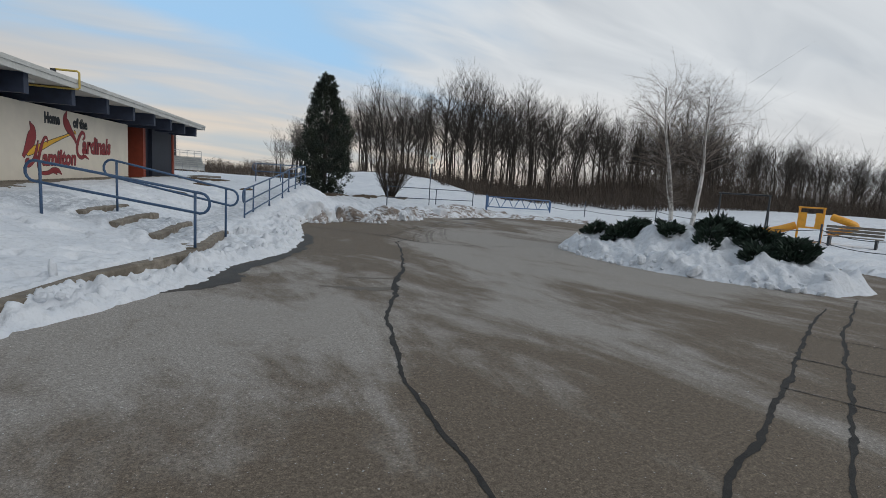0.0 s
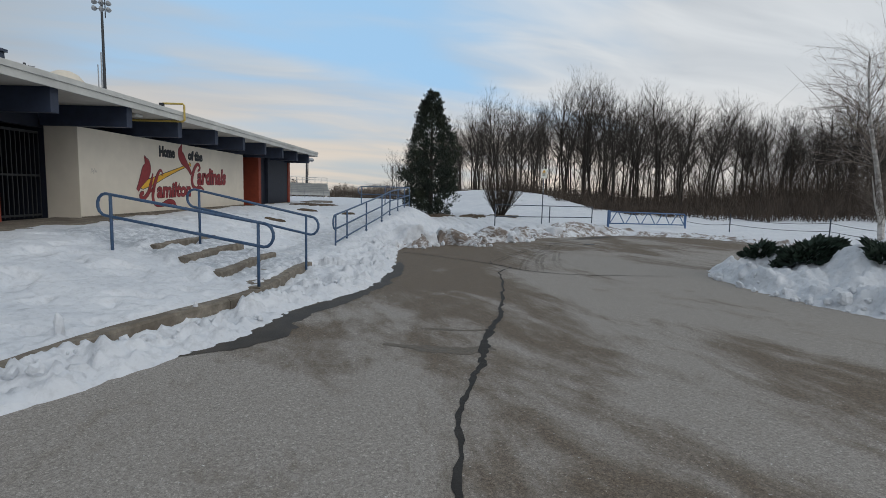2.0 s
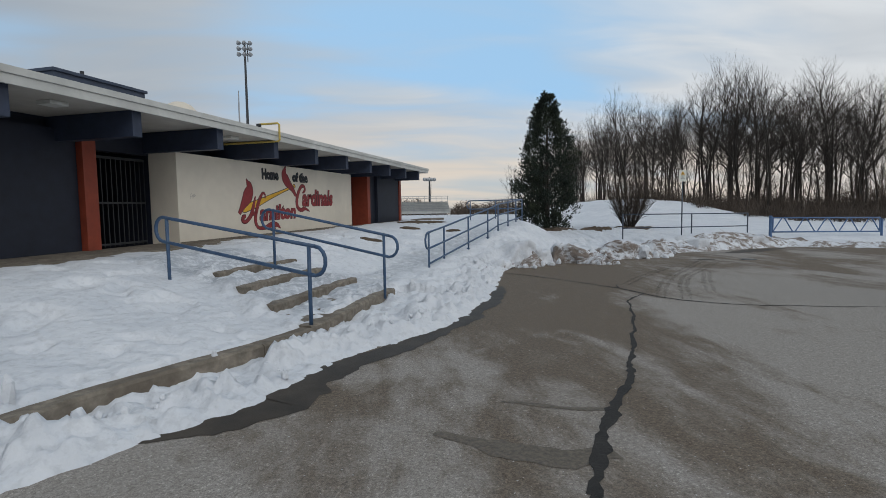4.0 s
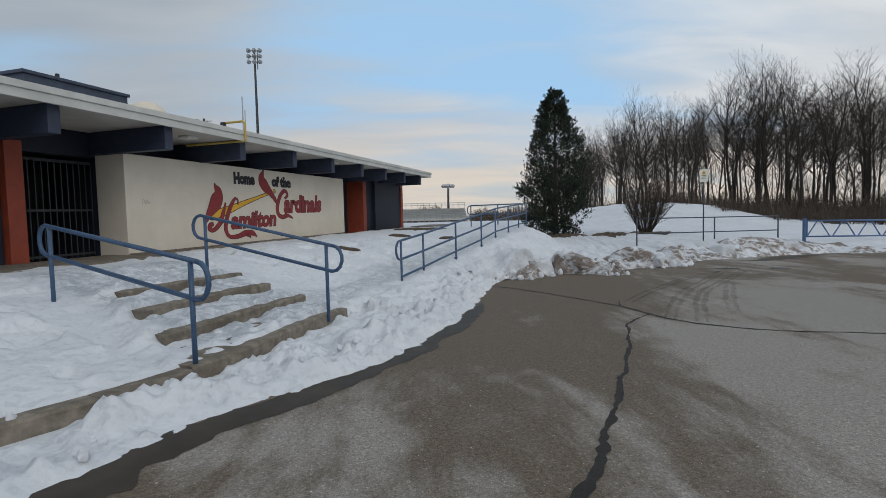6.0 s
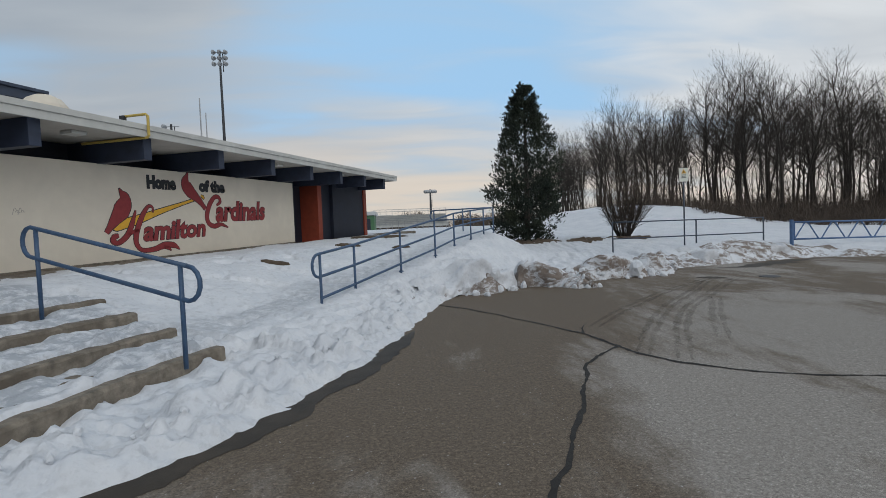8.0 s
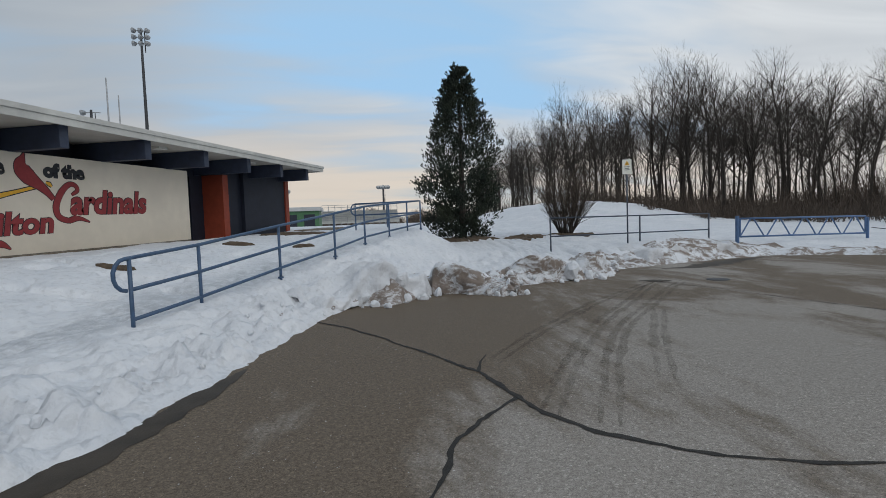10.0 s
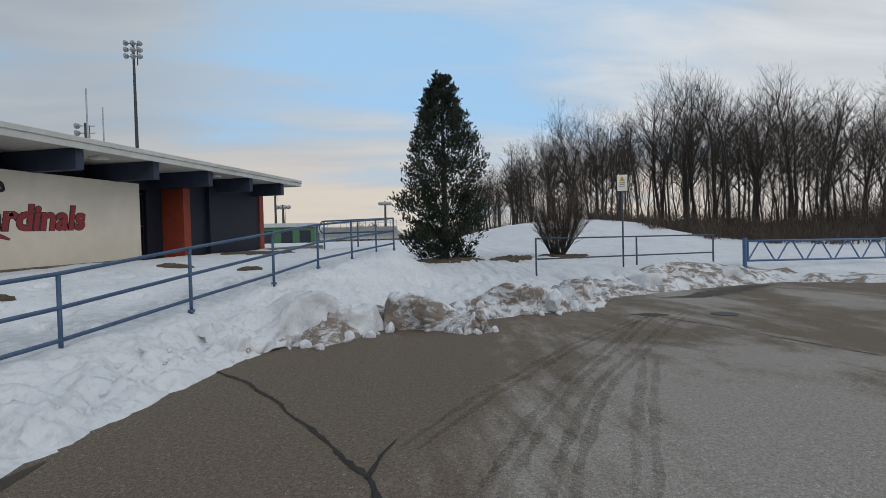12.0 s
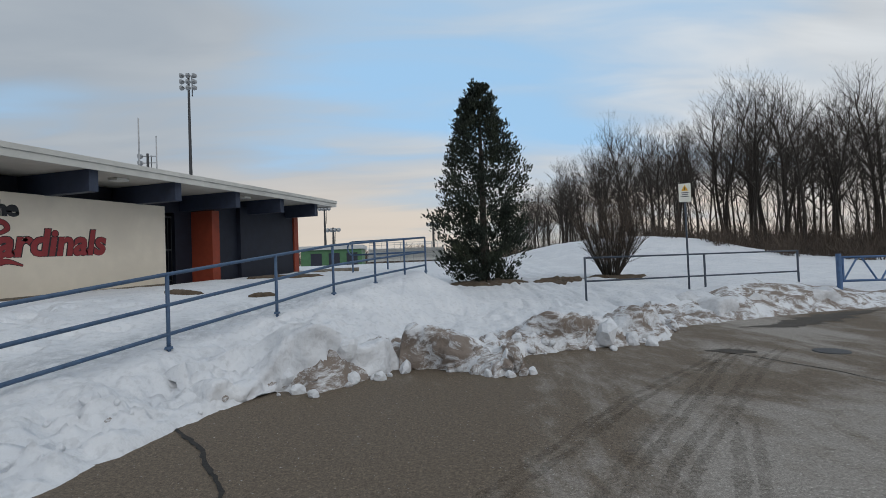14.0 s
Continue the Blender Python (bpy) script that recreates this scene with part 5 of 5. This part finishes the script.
def soil_patch(x, y, rx, ry, label):
    rng = random.Random(int(x * 10))
    v, f, n = [(0, 0, 0.075)], [], 40
    for ring, (k, h) in enumerate(((0.55, 0.07), (0.85, 0.045), (1.0, -0.06))):
        for i in range(n):
            w = i * math.tau / n
            kk = k * (1 + 0.30 * noise.noise((math.cos(w) * 2 + x, math.sin(w) * 2, ring)))
            v.append((rx * kk * math.cos(w), ry * kk * math.sin(w), h + rng.uniform(-0.012, 0.012)))
    for i in range(n):
        j = (i + 1) % n
        f.append((0, 1 + i, 1 + j))
        for r in range(2):
            a = 1 + r * n
            f.append((a + i, a + n + i, a + n + j, a + j))
    verts = [(a, b, c + ground_at(x + a, y + b)) for a, b, c in v]
    ob = raw("bare_ground", verts, f, M_SOIL)
    ob.location = (x, y, 0)
    tagged(ob, label, "soil", kind="structure")


soil_patch(6.6, 21.8, 1.35, 0.9, "brown bare soil under the cedar")
soil_patch(9.0, 21.7, 1.0, 0.5, "brown bare soil in the snow")
soil_patch(11.2, 22.4, 1.15, 0.8, "brown bare soil round the shrub")


def shrub(x, y, h, n, width, seed):
    z = ground_at(x, y)
    t = thing("shrub", pose(x, y, z), "leafless brown many-stemmed shrub in the snow", "shrub")
    rng = random.Random(seed)
    wood, s = Soup(), Soup()
    for i in range(n):
        w = rng.uniform(0, math.tau)
        lean = rng.random() ** 0.7 * width
        p = Vector((0.22 * math.cos(w), 0.22 * math.sin(w), -0.05))
        d = Vector((math.cos(w) * lean, math.sin(w) * lean, 1)).normalized()
        L = h * rng.uniform(0.6, 1.0)
        q = p
        for k in range(5):
            d = (d + Vector((rng.gauss(0, 0.07), rng.gauss(0, 0.07), 0.06))).normalized()
            e = q + d * L / 5
            wood.stick(q, e, 0.020 * (1 - k * 0.16), 0.020 * (1 - (k + 1) * 0.16), 4)
            if k:
                for j in range(6):
                    a = q.lerp(e, rng.random())
                    b = a + (d + Vector((rng.gauss(0, 0.6), rng.gauss(0, 0.6), rng.gauss(0.1, 0.3)))).normalized() * rng.uniform(0.25, 0.65)
                    s.blade(a, b, 0.007, 0.003)
                    for jj in range(2):
                        c = a.lerp(b, rng.uniform(0.3, 0.9))
                        s.blade(c, c + Vector((rng.gauss(0, 0.15), rng.gauss(0, 0.15), rng.uniform(0.05, 0.25))), 0.004, 0.002)
            q = e
    for nme, me in (("stem", wood.mesh("stem", M_BARK)), ("twig_crown", s.mesh("twig_crown", M_BRUSH))):
        ob = new(nme, me)
        ob.parent = t


shrub(11.15, 22.7, 2.9, 80, 0.60, 51)


def birch():
    x, y = 9.7, 1.95
    z = ground_at(x, y)
    rng = random.Random(61)
    t = thing("birch", pose(x, y, z), "leafless white-barked birch with two slender stems", "tree")
    for k, (dx, dy, lx, ly, h) in enumerate(((-0.12, 0.15, -0.05, 0.08, 4.9), (0.18, -0.15, 0.14, -0.12, 4.7), (-0.05, 0.05, -0.3, 0.25, 2.2))):
        wood, twig = Soup(), Soup()
        p, d = Vector((dx, dy, -0.3)), Vector((lx, ly, 1)).normalized()
        n, r = 9, 0.070 if k < 2 else 0.04
        for i in range(n):
            d = (d + Vector((rng.gauss(0, 0.06), rng.gauss(0, 0.06), 0.10))).normalized()
            q = p + d * h * 0.85 / n
            ra, rb = r * (1 - 0.088 * i), r * (1 - 0.088 * (i + 1))
            wood.stick(p, q, ra, rb, 8)
            if i >= 4:
                for j in range(11):
                    side = Vector((rng.gauss(0, 1), rng.gauss(0, 1), rng.uniform(0.5, 1.3))).normalized()
                    grow(wood, twig, rng, p.lerp(q, rng.random()), side, h * 0.125 * rng.uniform(0.7, 1.2), rb * 0.30, 3, 0.45, -0.01, 0.024)
            p = q
        for nme, me in (("stem", wood.mesh("stem", M_BIRCH)), ("crown", twig.mesh("crown", M_BTWIG))):
            ob = new(nme, me)
            ob.parent = t


birch()


def juniper(x, y, rx, ry, h, n, seed):
    z = ground_at(x, y)
    t = thing("juniper", pose(x, y, z), "low dark green juniper poking out of the snow", "shrub", "junipers of the island")
    rng = random.Random(seed)
    s = Soup()
    for i in range(n):
        w, k = rng.uniform(0, math.tau), rng.random() ** 0.5
        cx, cy = rx * k * math.cos(w), ry * k * math.sin(w)
        hh = 0.62 * h * (1 - k * k) * rng.uniform(0.3, 1.0) + 0.02 + 0.12 * noise.noise((cx * 3, cy * 3, seed))
        c = Vector((cx, cy, hh + 0.0))
        d = Vector((math.cos(w) * 0.9 + rng.gauss(0, 0.4), math.sin(w) * 0.9 + rng.gauss(0, 0.4), rng.uniform(0.2, 1.1))).normalized()
        tn = d.cross(Vector((rng.gauss(0, 1), rng.gauss(0, 1), rng.gauss(0, 1)))).normalized()
        L, b = rng.uniform(0.10, 0.26), rng.uniform(0.02, 0.045)
        m = len(s.v)
        s.v += [c, c + d * L * 0.5 + tn * b, c + d * L, c + d * L * 0.5 - tn * b]
        s.f.append((m, m + 1, m + 2, m + 3))
    vx = np.array([tuple(v) for v in s.v])
    base = np.repeat(snow_z(vx[::4, 0] + x, vx[::4, 1] + y) - z, 4)
    for v, dz in zip(s.v, base):
        v.z += float(dz)
    ob = new("foliage", s.mesh("foliage", M_JUNI))
    ob.parent = t


for i, (x, y, rx, ry, h, n) in enumerate(((8.6, 4.0, 0.28, 0.28, 0.22, 420), (8.7, 2.95, 0.62, 0.50, 0.42, 2000), (8.6, 1.55, 0.28, 0.22, 0.25, 420), (9.7, 0.75, 0.75, 0.5, 0.42, 1700),
                                              (8.5, 0.45, 0.28, 0.2, 0.16, 380), (9.4, -0.35, 0.62, 0.45, 0.32, 1500), (8.45, -0.75, 0.36, 0.26, 0.2, 600), (8.95, -1.25, 0.5, 0.35, 0.28, 1100))):
    juniper(x, y, rx, ry, h, n, 70 + i)

# ---------------------------------------------------------------- ploughed lumps, stones and prints


def lump_mesh(seed, mat, name):
    bm = bmesh.new()
    bmesh.ops.create_icosphere(bm, subdivisions=2, radius=1.0)
    for v in bm.verts:
        k = 1 + 0.34 * noise.noise(v.co * 1.3 + Vector((seed * 3.1, 0, 0))) + 0.12 * noise.noise(v.co * 3.5 + Vector((0, seed, 0)))
        v.co *= k
    me = bpy.data.meshes.new(name)
    bm.to_mesh(me)
    bm.free()
    me.materials.append(mat)
    return me


LUMPS = [lump_mesh(i, M_DIRTY if i % 3 == 0 else M_SNOW, "snow_lump") for i in range(6)]


def snow_lumps():
    rng = random.Random(88)
    for i in range(170):
        if i >= 80 and i < 130:
            k = rng.randrange(0, 4)
            (ax, ay), (bx, by) = ISLAND[k], ISLAND[k + 1]
            f = rng.random()
            x, y = ax + (bx - ax) * f + abs(rng.gauss(0, 0.25)), ay + (by - ay) * f + rng.gauss(0.05, 0.12)
            r = abs(rng.gauss(0, 0.05)) + 0.03
        elif i < 60:
            k = rng.randrange(14, 26)
            (ax, ay), (bx, by) = DRIVE[k], DRIVE[k + 1]
            f = rng.random()
            x, y = ax + (bx - ax) * f + rng.gauss(0, 0.14), ay + (by - ay) * f + rng.gauss(0.10, 0.16)
            r = abs(rng.gauss(0, 0.06)) + 0.028 + (0.08 if i % 14 == 0 else 0)
        else:
            k = rng.randrange(3, 14)
            (ax, ay), (bx, by) = DRIVE[k], DRIVE[k + 1]
            f = rng.random()
            x, y = ax + (bx - ax) * f - 0.42 + rng.gauss(0, 0.13), ay + (by - ay) * f + 0.22 + rng.gauss(0, 0.10)
            r = abs(rng.gauss(0, 0.02)) + 0.02
        z = max(0.0, ground_at(x, y))
        ob = new("snow_lump", LUMPS[rng.randrange(6) if y > 10.5 else rng.choice((1, 2, 4, 5))])
        ob.matrix_world = pose(x, y, z + r * 0.35, rng.uniform(0, 360), rng.uniform(0, 360), rng.uniform(0, 360)) @ Matrix.Diagonal((r, r * rng.uniform(0.7, 1.1), r * rng.uniform(0.6, 0.9), 1))
        tagged(ob, "rough lump of ploughed snow at the drive's edge", "snow", "snow lumps", kind="stuff")


snow_lumps()


def ice_chunks():
    rng = random.Random(17)
    for x, y, r, h in ((-4.22, 1.75, 0.05, 0.15), (-3.1, 2.95, 0.05, 0.13), (-3.6, 1.55, 0.06, 0.08), (-2.9, 3.2, 0.05, 0.07)):
        ob = new("ice_chunk", LUMPS[1])
        ob.matrix_world = pose(x, y, ground_at(x, y) + h * 0.6, 8, 5, rng.uniform(0, 360)) @ Matrix.Diagonal((r, r * 0.8, h, 1))
        tagged(ob, "upright chunk of ploughed snow on the verge", "snow", "snow chunks of the verge")


ice_chunks()

# ---------------------------------------------------------------- far things


def floodlight(x, y, h, heads, label, scale=1.0):
    t = thing("floodlight_mast", pose(x, y, 0.8), label, "floodlight")
    part("mast", tubem([(0, 0, -1), (0, 0, h)], [0.34 * scale, 0.16 * scale], 10), M_DARK, t)
    k = 0
    for row in range(heads[1]):
        z = h - 0.4 * scale - row * 1.0 * scale
        part("crossbar", tubem([(-1.2 * scale, 0, z), (1.2 * scale, 0, z)], 0.07 * scale, 6), M_GALV, t)
        for i in range(heads[0]):
            bm = bmesh.new()
            bmesh.ops.create_cone(bm, cap_ends=True, segments=12, radius1=0.42 * scale, radius2=0.22 * scale, depth=0.55 * scale)
            xx = (-1.0 + 2.0 * i / max(1, heads[0] - 1)) * scale
            bmesh.ops.transform(bm, matrix=pose(xx, -0.35 * scale, z, 75, 0, 0), verts=bm.verts)
            part("lamp", bm, M_GALV, t, "grey floodlight lamp")
    part("ladder_cage", tubem([(0.35 * scale, 0.3, h - 3.6 * scale), (0.35 * scale, 0.3, h - 0.2)], 0.05, 6), M_DARK, t)


floodlight(-17.5, 56.4, 20.6, (3, 3), "tall dark floodlight mast behind the pavilion", 0.62)
floodlight(14.0, 205.0, 16.5, (5, 1), "far floodlight mast beyond the field", 2.0)
floodlight(-18.2, 153.0, 11.8, (4, 1), "far floodlight mast beyond the field", 1.6)
floodlight(-30.4, 73.7, 16.6, (1, 2), "low floodlight mast behind the pavilion", 0.9)
floodlight(-14.0, 113.6, 13.4, (4, 1), "far floodlight mast beyond the field", 1.0)


def antenna(x, y, h):
    t = thing("antenna_mast", pose(x, y, 0.8), "thin pale mast behind the pavilion", "mast")
    part("mast", tubem([(0, 0, -1), (0, 0, h)], [0.09, 0.04], 6), M_GALV, t)


antenna(-13.2, 38.7, 10.8)
antenna(-14.9, 44.4, 11.1)


def bleachers():
    x0, x1, y = -5.0, 12.0, 113.0
    t = thing("bleachers", pose(0, y, 1.7), "long grey open steel bleachers across the field", "bleachers")
    for i in range(6):
        part("seat_plank", boxm(x0, x1, i * 0.8, i * 0.8 + 0.35, 0.9 + i * 0.42, 0.98 + i * 0.42), M_GALV, t)
        part("riser", boxm(x0, x1, i * 0.8 + 0.36, i * 0.8 + 0.40, 0.2 + i * 0.42, 0.86 + i * 0.42), M_FASCIA, t)
    for h in (3.9, 4.4):
        part("rail", tubem([(x0, 5, h), (x1, 5, h)], 0.05, 6), M_GALV, t)
    for i in range(13):
        x = x0 + (x1 - x0) * i / 12
        part("post", tubem([(x, 5, -0.5), (x, 5, 4.4)], 0.06, 6), M_GALV, t)
        part("post", tubem([(x, 0, -0.5), (x, 0, 1.6)], 0.05, 6), M_GALV, t)


bleachers()


def green_shed():
    t = thing("green_shed", pose(-7.2, 79.0, 1.3), "low green sports shed with a pale roof across the field", "shed")
    part("wall", boxm(-4.6, 4.2, 0, 6, -0.5, 2.5), M_GREEN, t)
    part("roof", boxm(-4.9, 4.5, -0.4, 6.4, 2.5, 3.1, bevel=0.1), M_PALE, t)
    for i in range(3):
        part("door", boxm(-3.2 + i * 2.6, -1.6 + i * 2.6, -0.05, 0, 0, 2.0), M_NAVY, t)


green_shed()


def playground():
    x, y = 23.6, 3.9
    z = ground_at(x, y)
    t = thing("play_structure", pose(x, y, z, 0, 0, -70) @ Matrix.Scale(0.66, 4), "orange-yellow plastic playground tower with a curved slide", "playground")
    for px in (-0.7, 0.7):
        for py in (-0.7, 0.7):
            part("post", tubem([(px, py, -0.3), (px, py, 2.5)], 0.06, 8), M_PLASTIC, t)
    part("deck", boxm(-0.75, 0.75, -0.75, 0.75, 1.0, 1.1), M_PLASTIC, t)
    for px in (-0.72, 0.72):
        part("panel", boxm(px - 0.03, px + 0.03, -0.7, 0.7, 0.1, 1.9), M_PLASTIC, t)
    part("panel", boxm(-0.7, -0.25, -0.75, -0.70, 1.1, 2.1), M_PLASTIC, t)
    part("panel", boxm(0.25, 0.7, -0.75, -0.70, 1.1, 2.1), M_PLASTIC, t)
    pts = [(-0.8 - 0.35 * i, -0.2, 1.15 - 0.16 * i + 0.006 * i * i) for i in range(7)]
    part("slide", tubem(pts, 0.28, 10), M_PLASTIC, t)
    arc = [(1.6 + 0.9 * math.cos(radians(a)), 0.9 * math.sin(radians(a)), 1.9 - 0.005 * (a + 120)) for a in range(-120, 121, 20)]
    part("tube_slide", tubem(arc, 0.24, 12), M_PLASTIC, t)
    part("roof", boxm(-0.8, 0.8, -0.8, 0.8, 2.4, 2.5, bevel=0.05), M_PLASTIC, t)
    sw = thing("swing_frame", pose(28.5, 9.3, ground_at(28.5, 9.3), 0, 0, -60), "dark metal swing frame in the snow", "swing")
    for px in (-1.3, 1.3):
        for py in (-0.6, 0.6):
            part("leg", tubem([(px, py, -0.2), (px, 0, 2.2)], 0.045, 8), M_DARK, sw)
    part("crossbar", tubem([(-1.4, 0, 2.2), (1.4, 0, 2.2)], 0.05, 8), M_DARK, sw)
    be = thing("bench", pose(22.8, 2.0, ground_at(22.8, 2.0), 0, 0, -80), "grey slatted park bench in the snow", "bench")
    for i in range(3):
        part("slat", boxm(-1.0, 1.0, 0.0 + i * 0.15, 0.12 + i * 0.15, 0.45, 0.49), M_WOOD, be)
        part("slat", boxm(-1.0, 1.0, 0.46, 0.50, 0.55 + i * 0.14, 0.66 + i * 0.14), M_WOOD, be)
    for px in (-0.8, 0.8):
        part("leg", boxm(px - 0.04, px + 0.04, 0, 0.5, -0.2, 0.45), M_DARK, be)


playground()

for i, (x, y, rx, ry) in enumerate(((-0.6, 16.2, 0.42, 0.10), (1.0, 16.1, 0.30, 0.10), (-1.9, 12.6, 0.35, 0.10), (0.2, 21.5, 1.3, 0.4))):
    soil_patch(x, y, rx, ry, "brown bare patch showing through the snow")
